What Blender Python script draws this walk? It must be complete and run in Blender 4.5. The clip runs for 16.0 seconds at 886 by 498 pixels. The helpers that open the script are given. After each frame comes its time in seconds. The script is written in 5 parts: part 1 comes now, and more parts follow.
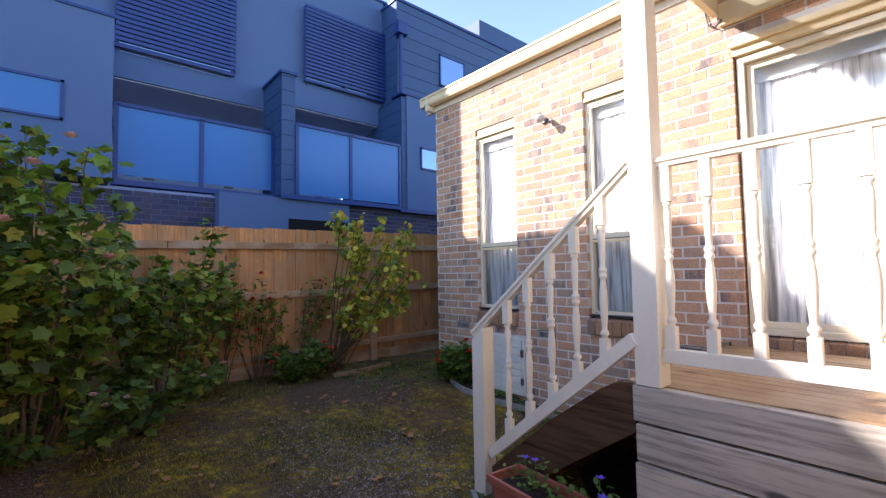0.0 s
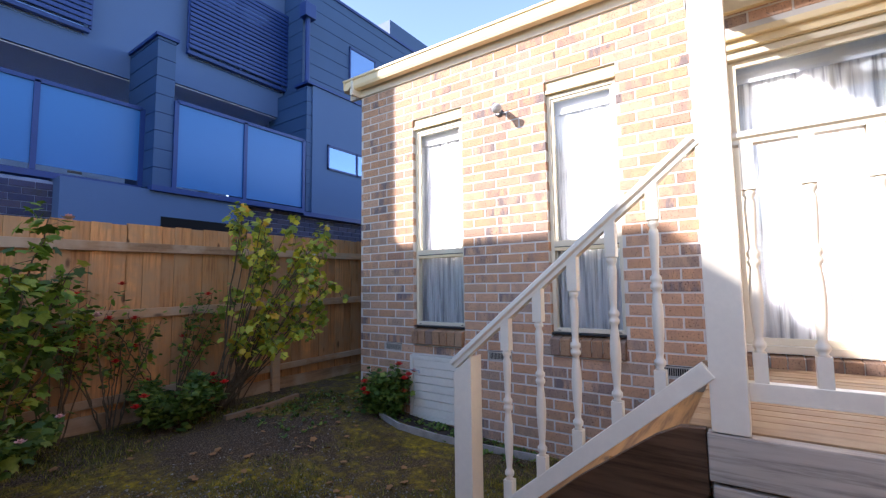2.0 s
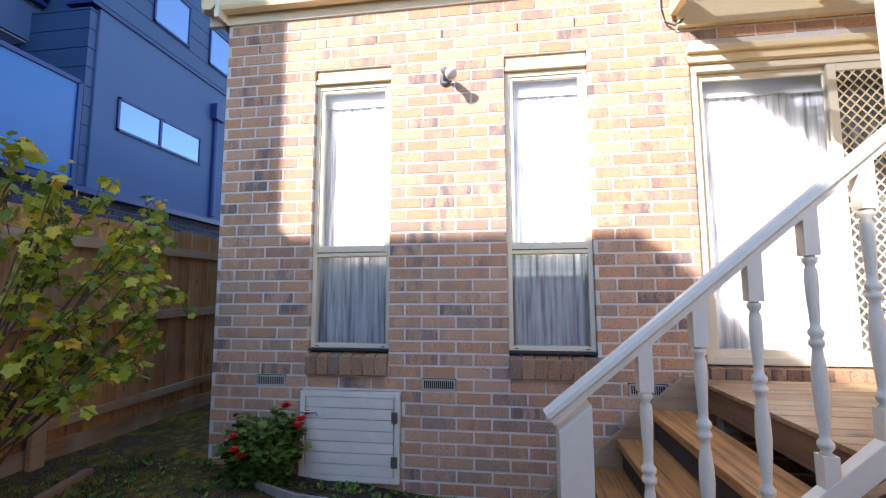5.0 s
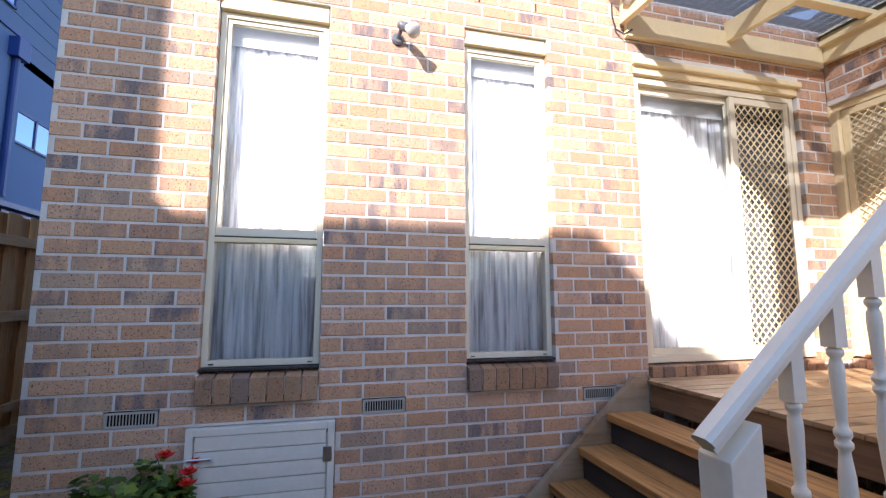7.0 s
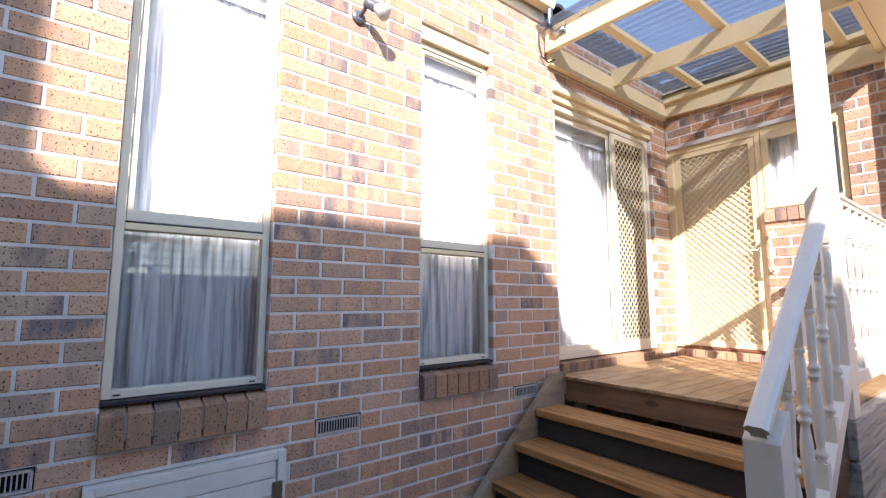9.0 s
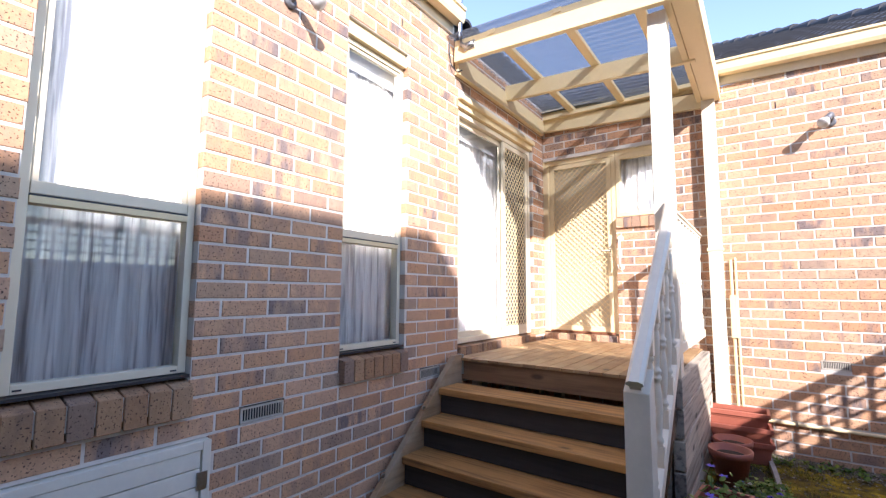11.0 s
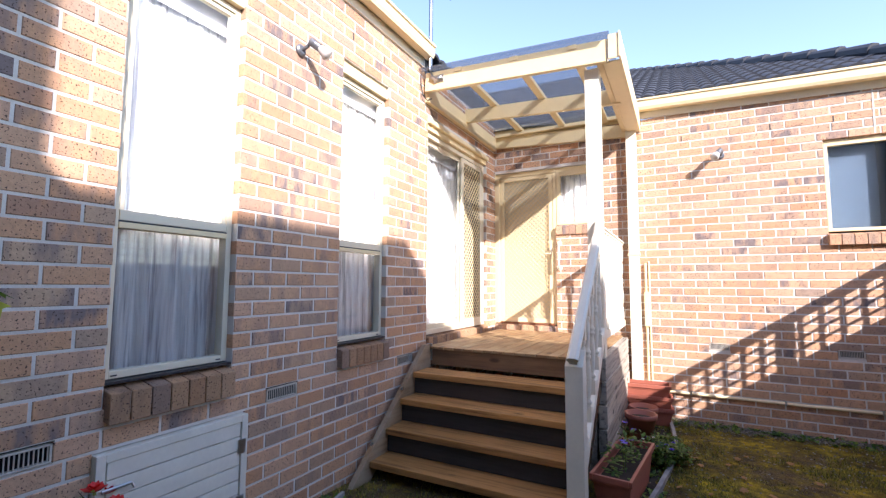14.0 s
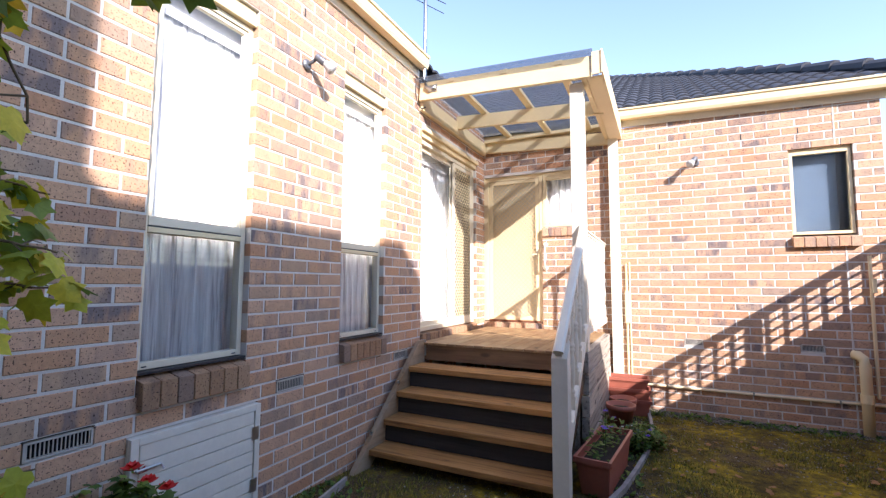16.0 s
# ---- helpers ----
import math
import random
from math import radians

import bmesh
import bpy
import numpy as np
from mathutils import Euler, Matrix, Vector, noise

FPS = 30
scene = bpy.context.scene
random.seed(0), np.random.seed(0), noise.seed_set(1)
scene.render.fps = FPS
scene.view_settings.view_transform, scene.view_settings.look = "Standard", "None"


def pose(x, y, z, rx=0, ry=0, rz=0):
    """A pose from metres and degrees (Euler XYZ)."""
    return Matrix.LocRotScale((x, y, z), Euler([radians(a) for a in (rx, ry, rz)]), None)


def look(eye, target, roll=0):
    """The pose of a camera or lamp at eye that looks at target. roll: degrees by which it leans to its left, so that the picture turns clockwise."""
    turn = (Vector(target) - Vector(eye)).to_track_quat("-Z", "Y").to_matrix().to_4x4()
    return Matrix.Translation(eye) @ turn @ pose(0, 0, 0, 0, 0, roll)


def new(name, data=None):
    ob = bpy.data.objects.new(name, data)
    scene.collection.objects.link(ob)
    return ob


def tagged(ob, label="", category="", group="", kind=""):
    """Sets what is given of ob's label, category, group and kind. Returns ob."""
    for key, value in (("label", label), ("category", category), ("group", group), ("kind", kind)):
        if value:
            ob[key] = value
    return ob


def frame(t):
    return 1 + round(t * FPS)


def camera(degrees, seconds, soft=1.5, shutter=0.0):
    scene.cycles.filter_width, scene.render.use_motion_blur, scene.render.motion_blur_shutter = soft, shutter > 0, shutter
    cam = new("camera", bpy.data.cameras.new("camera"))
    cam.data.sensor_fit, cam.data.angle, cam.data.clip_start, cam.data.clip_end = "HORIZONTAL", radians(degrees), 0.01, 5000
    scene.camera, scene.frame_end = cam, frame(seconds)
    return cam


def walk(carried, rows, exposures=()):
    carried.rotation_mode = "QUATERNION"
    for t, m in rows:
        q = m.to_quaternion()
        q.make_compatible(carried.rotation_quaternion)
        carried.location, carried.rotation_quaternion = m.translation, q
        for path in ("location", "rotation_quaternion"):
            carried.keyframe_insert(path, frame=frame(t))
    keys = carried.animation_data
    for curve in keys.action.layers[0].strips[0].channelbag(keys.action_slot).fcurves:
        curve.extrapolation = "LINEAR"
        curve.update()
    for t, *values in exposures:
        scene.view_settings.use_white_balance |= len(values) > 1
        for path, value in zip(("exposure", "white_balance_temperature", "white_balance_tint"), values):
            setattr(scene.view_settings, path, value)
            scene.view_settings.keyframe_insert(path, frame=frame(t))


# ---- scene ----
cam = camera(89.9, 16.0, soft=1.3)
PATH = [
    (0, (-3.677, 0.741, 1.441), (-2.382, 2.261, 1.553), -0.9),
    (0.5, (-3.621, 0.947, 1.443), (-2.266, 2.412, 1.575), -0.9),
    (1, (-3.577, 1.178, 1.435), (-2.149, 2.571, 1.58), -0.9),
    (1.5, (-3.531, 1.39, 1.435), (-2.011, 2.68, 1.592), -0.8),
    (2, (-3.472, 1.619, 1.429), (-1.842, 2.767, 1.596), -0.7),
    (2.5, (-3.416, 1.853, 1.419), (-1.701, 2.865, 1.597), -0.7),
    (3, (-3.361, 2.109, 1.419), (-1.575, 2.988, 1.607), -0.6),
    (3.5, (-3.311, 2.344, 1.422), (-1.466, 3.093, 1.616), -0.5),
    (3.7, (-3.287, 2.438, 1.425), (-1.42, 3.126, 1.621), -0.5),
    (6, (-2.824, 3.402, 1.41), (-0.837, 3.328, 1.623), 0.2),
    (6.5, (-2.679, 3.6, 1.399), (-0.71, 3.317, 1.615), 0.2),
    (7, (-2.543, 3.784, 1.393), (-0.617, 3.299, 1.625), 0.0),
    (7.5, (-2.422, 3.974, 1.411), (-0.555, 3.295, 1.641), -0.0),
    (8, (-2.306, 4.158, 1.431), (-0.524, 3.279, 1.659), 0.0),
    (8.5, (-2.198, 4.306, 1.431), (-0.515, 3.251, 1.657), 0.1),
    (9, (-2.114, 4.449, 1.432), (-0.534, 3.243, 1.657), 0.1),
    (9.5, (-2.073, 4.563, 1.424), (-0.596, 3.233, 1.647), 0.1),
    (10, (-2.038, 4.638, 1.407), (-0.684, 3.182, 1.618), 0.1),
    (10.2, (-2.023, 4.657, 1.402), (-0.716, 3.157, 1.609), 0.2),
    (12.5, (-2.069, 5.173, 1.429), (-1.043, 3.465, 1.605), 0.3),
    (13, (-2.107, 5.278, 1.442), (-1.114, 3.55, 1.611), 0.3),
    (13.5, (-2.121, 5.352, 1.453), (-1.159, 3.607, 1.618), 0.3),
    (14, (-2.136, 5.439, 1.461), (-1.198, 3.68, 1.624), 0.3),
    (14.5, (-2.144, 5.509, 1.458), (-1.226, 3.74, 1.62), 0.3),
    (15, (-2.157, 5.573, 1.46), (-1.254, 3.795, 1.623), 0.2),
    (15.5, (-2.171, 5.629, 1.472), (-1.279, 3.845, 1.629), 0.3),
    (16, (-2.178, 5.677, 1.461), (-1.297, 3.889, 1.621), 0.3),
]
walk(cam, [(t, look(eye, target, roll)) for t, eye, target, roll in PATH], [(0.0, 1.68, 6500, 20), (16.0, 1.68, 6500, 20)])

# ---- light ----
world = bpy.data.worlds.new("world")
scene.world = world
world.use_nodes = True
wn = world.node_tree
sky = wn.nodes.new("ShaderNodeTexSky")
sky.sky_type = "NISHITA"
sky.sun_disc = False
SUN_WAY = Vector((1.0, -0.78, -0.68))
sky.sun_elevation = radians(28.2)
sky.sun_rotation = math.atan2(-SUN_WAY.x, -SUN_WAY.y)
sky.air_density, sky.dust_density, sky.ozone_density = 1.0, 0.1, 1.3
wn.links.new(sky.outputs[0], wn.nodes["Background"].inputs[0])
wn.nodes["Background"].inputs[1].default_value = 0.15
sun = new("sun", bpy.data.lights.new("sun", "SUN"))
sun.data.energy, sun.data.angle, sun.data.color = 3.3, radians(0.45), (1.0, 0.97, 0.93)
sun.matrix_world = look((0, 0, 0), SUN_WAY)


# ---- materials ----
def nodes_of(name):
    m = bpy.data.materials.new(name)
    m.use_nodes = True
    nt = m.node_tree
    b = nt.nodes["Principled BSDF"]
    return m, nt, b


def noise_node(nt, scale, detail=4.0, rough=0.6, stretch=None, coord=None):
    tex = nt.nodes.new("ShaderNodeTexNoise")
    tex.inputs["Scale"].default_value, tex.inputs["Detail"].default_value, tex.inputs["Roughness"].default_value = scale, detail, rough
    if coord is None:
        coord = nt.nodes.new("ShaderNodeNewGeometry").outputs["Position"]
    if stretch:
        mp = nt.nodes.new("ShaderNodeMapping")
        mp.inputs["Scale"].default_value = stretch
        nt.links.new(coord, mp.inputs["Vector"])
        coord = mp.outputs["Vector"]
    nt.links.new(coord, tex.inputs["Vector"])
    return tex


def ramp_node(nt, source, stops, interp="LINEAR"):
    r = nt.nodes.new("ShaderNodeValToRGB")
    cr = r.color_ramp
    cr.interpolation = interp
    while len(cr.elements) < len(stops):
        cr.elements.new(0.5)
    for e, (p, c) in zip(cr.elements, stops):
        e.position = p
        e.color = (*c, 1) if len(c) == 3 else c
    nt.links.new(source, r.inputs[0])
    return r.outputs[0]


def mixed(nt, fac, a, b, mode="MIX"):
    n = nt.nodes.new("ShaderNodeMix")
    n.data_type, n.blend_type = "RGBA", mode
    for sock, v in ((n.inputs[0], fac), (n.inputs[6], a), (n.inputs[7], b)):
        if isinstance(v, (int, float)):
            sock.default_value = v
        elif isinstance(v, tuple):
            sock.default_value = (*v, 1)
        else:
            nt.links.new(v, sock)
    return n.outputs[2]


def bumped(nt, b, height, strength=0.3, dist=0.005):
    n = nt.nodes.new("ShaderNodeBump")
    n.inputs["Strength"].default_value, n.inputs["Distance"].default_value = strength, dist
    nt.links.new(height, n.inputs["Height"])
    nt.links.new(n.outputs[0], b.inputs["Normal"])


def plain(name, base, rough=0.6, vary=0.25, scale=6.0, grain=60.0, bump=0.15, metal=0.0, dark=0.7):
    """A surface with soft stains and a fine grain."""
    m, nt, b = nodes_of(name)
    n1, n2 = noise_node(nt, scale, 5), noise_node(nt, grain, 3)
    c = mixed(nt, ramp_node(nt, n1.outputs[0], [(0.35, (0, 0, 0)), (0.7, (1, 1, 1))]), tuple(x * (1 - vary) for x in base), base)
    c = mixed(nt, ramp_node(nt, n2.outputs[0], [(0.4, (0.25, 0.25, 0.25)), (0.62, (0, 0, 0))]), c, tuple(x * dark for x in base))
    nt.links.new(c, b.inputs["Base Color"])
    b.inputs["Roughness"].default_value, b.inputs["Metallic"].default_value = rough, metal
    bumped(nt, b, n2.outputs[0], bump, 0.003)
    return m


def brick_material(name, island, palette, grime):
    """Fired clay: a colour for each brick, scorched bands that end at its edges, ironstone specks and a sandy face."""
    m, nt, b = nodes_of(name)
    if island:
        rnd = nt.nodes.new("ShaderNodeNewGeometry").outputs["Random Per Island"]
    else:
        rnd = nt.nodes.new("ShaderNodeObjectInfo").outputs["Random"]
    c = ramp_node(nt, rnd, palette, "CONSTANT")
    geo = nt.nodes.new("ShaderNodeNewGeometry")
    own = nt.nodes.new("ShaderNodeVectorMath")
    own.operation = "MULTIPLY_ADD"
    cmb = nt.nodes.new("ShaderNodeCombineXYZ")
    for i in range(3):
        nt.links.new(rnd, cmb.inputs[i])
    own.inputs[1].default_value = (31, 17, 23)
    nt.links.new(cmb.outputs[0], own.inputs[0])
    nt.links.new(geo.outputs["Position"], own.inputs[2])
    band = noise_node(nt, 1.0, 3, 0.6, (11, 11, 3.5), own.outputs[0])
    scorch = ramp_node(nt, band.outputs[0], [(0.40, (0, 0, 0)), (0.60, (1, 1, 1))])
    share = nt.nodes.new("ShaderNodeMath")
    share.operation = "MULTIPLY"
    share.inputs[1].default_value = 37.7
    nt.links.new(rnd, share.inputs[0])
    part_of = nt.nodes.new("ShaderNodeMath")
    part_of.operation = "FRACT"
    nt.links.new(share.outputs[0], part_of.inputs[0])
    burnt = ramp_node(nt, part_of.outputs[0], [(0.0, (0.10, 0.10, 0.10)), (0.48, (0.38, 0.38, 0.38)), (0.83, (0.72, 0.72, 0.72)), (0.92, (1, 1, 1))], "CONSTANT")
    c = mixed(nt, mixed(nt, 1.0, scorch, burnt, "MULTIPLY"), c, grime)
    fine = noise_node(nt, 45.0, 4, 0.7)
    c = mixed(nt, 0.32, c, ramp_node(nt, fine.outputs[0], [(0.3, (0.55, 0.5, 0.45)), (0.7, (1.25, 1.2, 1.15))]), "MULTIPLY")
    spot = noise_node(nt, 115.0, 2, 0.5)
    c = mixed(nt, ramp_node(nt, spot.outputs[0], [(0.615, (0, 0, 0)), (0.65, (0.92, 0.92, 0.92))]), c, (0.055, 0.03, 0.022))
    nt.links.new(c, b.inputs["Base Color"])
    b.inputs["Roughness"].default_value = 0.88
    bumped(nt, b, fine.outputs[0], 0.4, 0.004)
    return m


TAN = [(0.0, (0.62, 0.375, 0.23)), (0.15, (0.60, 0.345, 0.20)), (0.30, (0.64, 0.395, 0.255)), (0.44, (0.58, 0.325, 0.185)), (0.56, (0.62, 0.38, 0.24)),
       (0.67, (0.53, 0.36, 0.24)), (0.75, (0.60, 0.345, 0.20)), (0.84, (0.51, 0.33, 0.215)), (0.90, (0.56, 0.295, 0.165)), (0.94, (0.45, 0.315, 0.225)), (0.97, (0.43, 0.28, 0.195))]
DARK = [(0.0, (0.035, 0.045, 0.12)), (0.3, (0.055, 0.06, 0.14)), (0.6, (0.028, 0.036, 0.095)), (0.85, (0.065, 0.062, 0.12))]
BRICK = brick_material("brick_single", False, TAN, (0.22, 0.172, 0.165))
SILL_BRICK = brick_material("sill_brick", False, [(0.0, (0.42, 0.25, 0.14)), (0.4, (0.37, 0.21, 0.115)), (0.7, (0.45, 0.28, 0.165)), (0.9, (0.28, 0.19, 0.14))], (0.2, 0.125, 0.09))
BRICK_JOINED = brick_material("brick_joined", True, TAN, (0.22, 0.172, 0.165))
BRICK_DARK = brick_material("brick_dark", True, DARK, (0.05, 0.05, 0.06))
MORTAR = plain("mortar", (0.76, 0.72, 0.66), 0.95, 0.2, 3.0, 90.0, 0.4)
MORTAR_GREY = plain("mortar_grey", (0.27, 0.33, 0.50), 0.95, 0.2, 3.0, 90.0, 0.4)
CREAM = plain("cream_paint", (0.84, 0.69, 0.42), 0.45, 0.06, 4.0, 30.0, 0.08, 0, 0.9)
WHITE = plain("white_paint", (0.82, 0.76, 0.62), 0.42, 0.07, 5.0, 40.0, 0.12, 0, 0.88)
PERG = plain("pergola_paint", (0.85, 0.70, 0.41), 0.45, 0.07, 5.0, 40.0, 0.12, 0, 0.88)
ALU = plain("cream_aluminium", (0.77, 0.69, 0.52), 0.35, 0.05, 4.0, 50.0, 0.04, 0, 0.93)
HATCH = plain("hatch_paint", (0.82, 0.79, 0.69), 0.5, 0.1, 5.0, 40.0, 0.1, 0, 0.85)
STEEL = plain("galvanised_steel", (0.55, 0.56, 0.57), 0.35, 0.15, 20.0, 80.0, 0.05, 1.0)
GREYPAINT = plain("grey_lamp_metal", (0.17, 0.18, 0.20), 0.4, 0.15, 20.0, 80.0, 0.05, 0.3)
BLACK = plain("dark_metal", (0.03, 0.03, 0.035), 0.5, 0.2, 10.0, 60.0, 0.05)
VENT = plain("vent_metal", (0.58, 0.54, 0.47), 0.6, 0.2, 12.0, 60.0, 0.1)
RENDERED = plain("blue_grey_render", (0.082, 0.15, 0.31), 0.9, 0.08, 0.6, 70.0, 0.25, 0, 0.88)
CLADDING = plain("slate_cladding", (0.026, 0.08, 0.205), 0.6, 0.1, 1.2, 60.0, 0.1, 0, 0.9)
NFRAME = plain("navy_powder_coat", (0.007, 0.042, 0.21), 0.45, 0.1, 4.0, 60.0, 0.04)
SOFFIT = plain("soffit_board", (0.60, 0.72, 0.90), 0.8, 0.08, 1.0, 50.0, 0.05)
TERRA = plain("terracotta_plastic", (0.42, 0.13, 0.085), 0.5, 0.15, 8.0, 60.0, 0.1)
ROOFTILE = plain("charcoal_roof_tile", (0.065, 0.07, 0.085), 0.7, 0.35, 3.0, 40.0, 0.3, 0, 0.6)
EDGING = plain("edging_board", (0.42, 0.40, 0.37), 0.85, 0.45, 9.0, 50.0, 0.5)
SOIL = plain("soil", (0.045, 0.03, 0.02), 0.98, 0.5, 9.0, 70.0, 0.8)
BARK = plain("stem_bark", (0.16, 0.11, 0.06), 0.9, 0.4, 20.0, 90.0, 0.4)
INNER = plain("room_paint", (0.55, 0.52, 0.46), 0.9, 0.05)
# warm pale tone chosen so the unseen house reflects light into the shade
BOUNCE_WALL = plain("warm_bounce_paint", (0.80, 0.70, 0.56), 0.9, 0.15, 0.8, 40.0, 0.2)


def wood(name, light, dark, along, grey=None, knots=True, rough=0.7):
    """Sawn timber with the grain along one axis and a few knots."""
    m, nt, b = nodes_of(name)
    st = [22.0, 22.0, 22.0]
    st[along] = 1.2
    rnd = nt.nodes.new("ShaderNodeObjectInfo").outputs["Random"]
    geo = nt.nodes.new("ShaderNodeNewGeometry")
    sc = nt.nodes.new("ShaderNodeVectorMath")
    sc.operation = "MULTIPLY_ADD"
    cmb = nt.nodes.new("ShaderNodeCombineXYZ")
    for i in range(3):
        nt.links.new(rnd, cmb.inputs[i])
    sc.inputs[1].default_value = (7, 7, 7)
    nt.links.new(cmb.outputs[0], sc.inputs[0])
    nt.links.new(geo.outputs["Position"], sc.inputs[2])
    g = noise_node(nt, 1.6, 6, 0.65, tuple(st), sc.outputs[0])
    c = ramp_node(nt, g.outputs[0], [(0.3, dark), (0.52, light), (0.75, tuple(x * 1.15 for x in light))])
    big = noise_node(nt, 2.2, 3, 0.5, None, sc.outputs[0])
    c = mixed(nt, 0.5, c, ramp_node(nt, big.outputs[0], [(0.3, (0.62, 0.6, 0.58)), (0.7, (1.2, 1.2, 1.2))]), "MULTIPLY")
    c = mixed(nt, 1.0, c, ramp_node(nt, rnd, [(0.0, (0.72, 0.70, 0.68)), (0.5, (0.98, 0.98, 0.98)), (1.0, (1.18, 1.16, 1.12))]), "MULTIPLY")
    if grey:
        gn = noise_node(nt, 3.0, 4, 0.6, None, sc.outputs[0])
        c = mixed(nt, ramp_node(nt, gn.outputs[0], [(0.42, (0, 0, 0)), (0.62, (0.9, 0.9, 0.9))]), c, grey)
    if knots:
        v = nt.nodes.new("ShaderNodeTexVoronoi")
        sk = [5.5, 5.5, 5.5]
        sk[along] = 2.2
        mp = nt.nodes.new("ShaderNodeMapping")
        mp.inputs["Scale"].default_value = sk
        nt.links.new(sc.outputs[0], mp.inputs["Vector"])
        nt.links.new(mp.outputs[0], v.inputs["Vector"])
        v.inputs["Scale"].default_value = 1.0
        c = mixed(nt, ramp_node(nt, v.outputs["Distance"], [(0.07, (0.85, 0.85, 0.85)), (0.13, (0, 0, 0))]), c, tuple(x * 0.35 for x in dark))
    nt.links.new(c, b.inputs["Base Color"])
    b.inputs["Roughness"].default_value = rough
    bumped(nt, b, g.outputs[0], 0.35, 0.004)
    return m


DECK_WOOD = wood("deck_wood", (0.36, 0.20, 0.085), (0.20, 0.10, 0.04), 0, None, True, 0.6)
TREAD_WOOD = wood("tread_wood", (0.47, 0.235, 0.075), (0.17, 0.075, 0.024), 0, None, True, 0.62)
STRING_WOOD = wood("stringer_wood", (0.36, 0.23, 0.125), (0.20, 0.12, 0.06), 1, (0.38, 0.30, 0.21))
GREY_WOOD = wood("weathered_board", (0.46, 0.41, 0.34), (0.13, 0.115, 0.10), 1)
PALING = wood("fence_paling", (0.66, 0.315, 0.115), (0.33, 0.145, 0.05), 2, (0.47, 0.27, 0.13))
RAILWOOD = wood("fence_rail_wood", (0.50, 0.30, 0.16), (0.30, 0.165, 0.08), 0, (0.50, 0.37, 0.25))
# near-black: the shade under the steps is put into the board colour
RISER = wood("shaded_riser_wood", (0.035, 0.032, 0.032), (0.018, 0.017, 0.018), 0, None, False, 0.6)
DARK_WOOD = wood("dark_stained_wood", (0.13, 0.075, 0.045), (0.045, 0.026, 0.018), 1, None, False, 0.25)
LOG = wood("sleeper_wood", (0.30, 0.17, 0.09), (0.16, 0.09, 0.05), 0, (0.25, 0.19, 0.13))


def glass_material(name, tint, rough=0.0):
    m, nt, b = nodes_of(name)
    b.inputs["Base Color"].default_value = (*tint, 1)
    b.inputs["Roughness"].default_value = rough
    b.inputs["Transmission Weight"].default_value = 1.0
    b.inputs["IOR"].default_value = 1.45
    return m


GLASS = glass_material("window_glass", (0.96, 0.98, 0.97))
POLY, nt, b = nodes_of("clear_polycarbonate")
b.inputs["Base Color"].default_value = (0.40, 0.43, 0.47, 1)
b.inputs["Roughness"].default_value = 0.12
milk = nt.nodes.new("ShaderNodeBsdfTranslucent")
milk.inputs[0].default_value = (0.42, 0.46, 0.50, 1)
clear = nt.nodes.new("ShaderNodeBsdfTransparent")
clear.inputs[0].default_value = (0.66, 0.69, 0.73, 1)
mixa, mixb = nt.nodes.new("ShaderNodeMixShader"), nt.nodes.new("ShaderNodeMixShader")
mixa.inputs[0].default_value, mixb.inputs[0].default_value = 0.5, 0.66
nt.links.new(b.outputs[0], mixa.inputs[1])
nt.links.new(milk.outputs[0], mixa.inputs[2])
nt.links.new(mixa.outputs[0], mixb.inputs[1])
nt.links.new(clear.outputs[0], mixb.inputs[2])
nt.links.new(mixb.outputs[0], nt.nodes["Material Output"].inputs[0])
OBSCURE = glass_material("obscure_glass", (0.42, 0.50, 0.58), 0.25)
m, nt, b = nodes_of("frosted_balustrade_glass")
b.inputs["Base Color"].default_value = (0.018, 0.15, 0.44, 1)
b.inputs["Roughness"].default_value = 0.32
BALGLASS = m
m, nt, b = nodes_of("dark_pane")
b.inputs["Base Color"].default_value = (0.22, 0.34, 0.52, 1)
b.inputs["Roughness"].default_value = 0.04
b.inputs["Metallic"].default_value = 0.75
DARKPANE = m
m, nt, b = nodes_of("void_black")
b.inputs["Base Color"].default_value = (0.004, 0.004, 0.006, 1)
b.inputs["Roughness"].default_value = 1.0
VOID = m
m, nt, b = nodes_of("sheer_curtain")
# vertical grey stripes put the shade of the folds into the cloth colour
fold_shade = noise_node(nt, 40.0, 3, 0.6, (1, 1, 0.05))
nt.links.new(ramp_node(nt, fold_shade.outputs[0], [(0.36, (0.36, 0.37, 0.42)), (0.46, (0.68, 0.69, 0.73)), (0.60, (0.86, 0.87, 0.90))]), b.inputs["Base Color"])
b.inputs["Roughness"].default_value = 0.9
tr = nt.nodes.new("ShaderNodeBsdfTranslucent")
tr.inputs[0].default_value = (0.8, 0.8, 0.79, 1)
ms = nt.nodes.new("ShaderNodeMixShader")
ms.inputs[0].default_value = 0.10
nt.links.new(b.outputs[0], ms.inputs[1])
nt.links.new(tr.outputs[0], ms.inputs[2])
nt.links.new(ms.outputs[0], nt.nodes["Material Output"].inputs[0])
CURTAIN = m
HEADING = plain("curtain_heading_cloth", (0.52, 0.53, 0.56), 0.9, 0.06, 3.0, 90.0, 0.1, 0, 0.92)


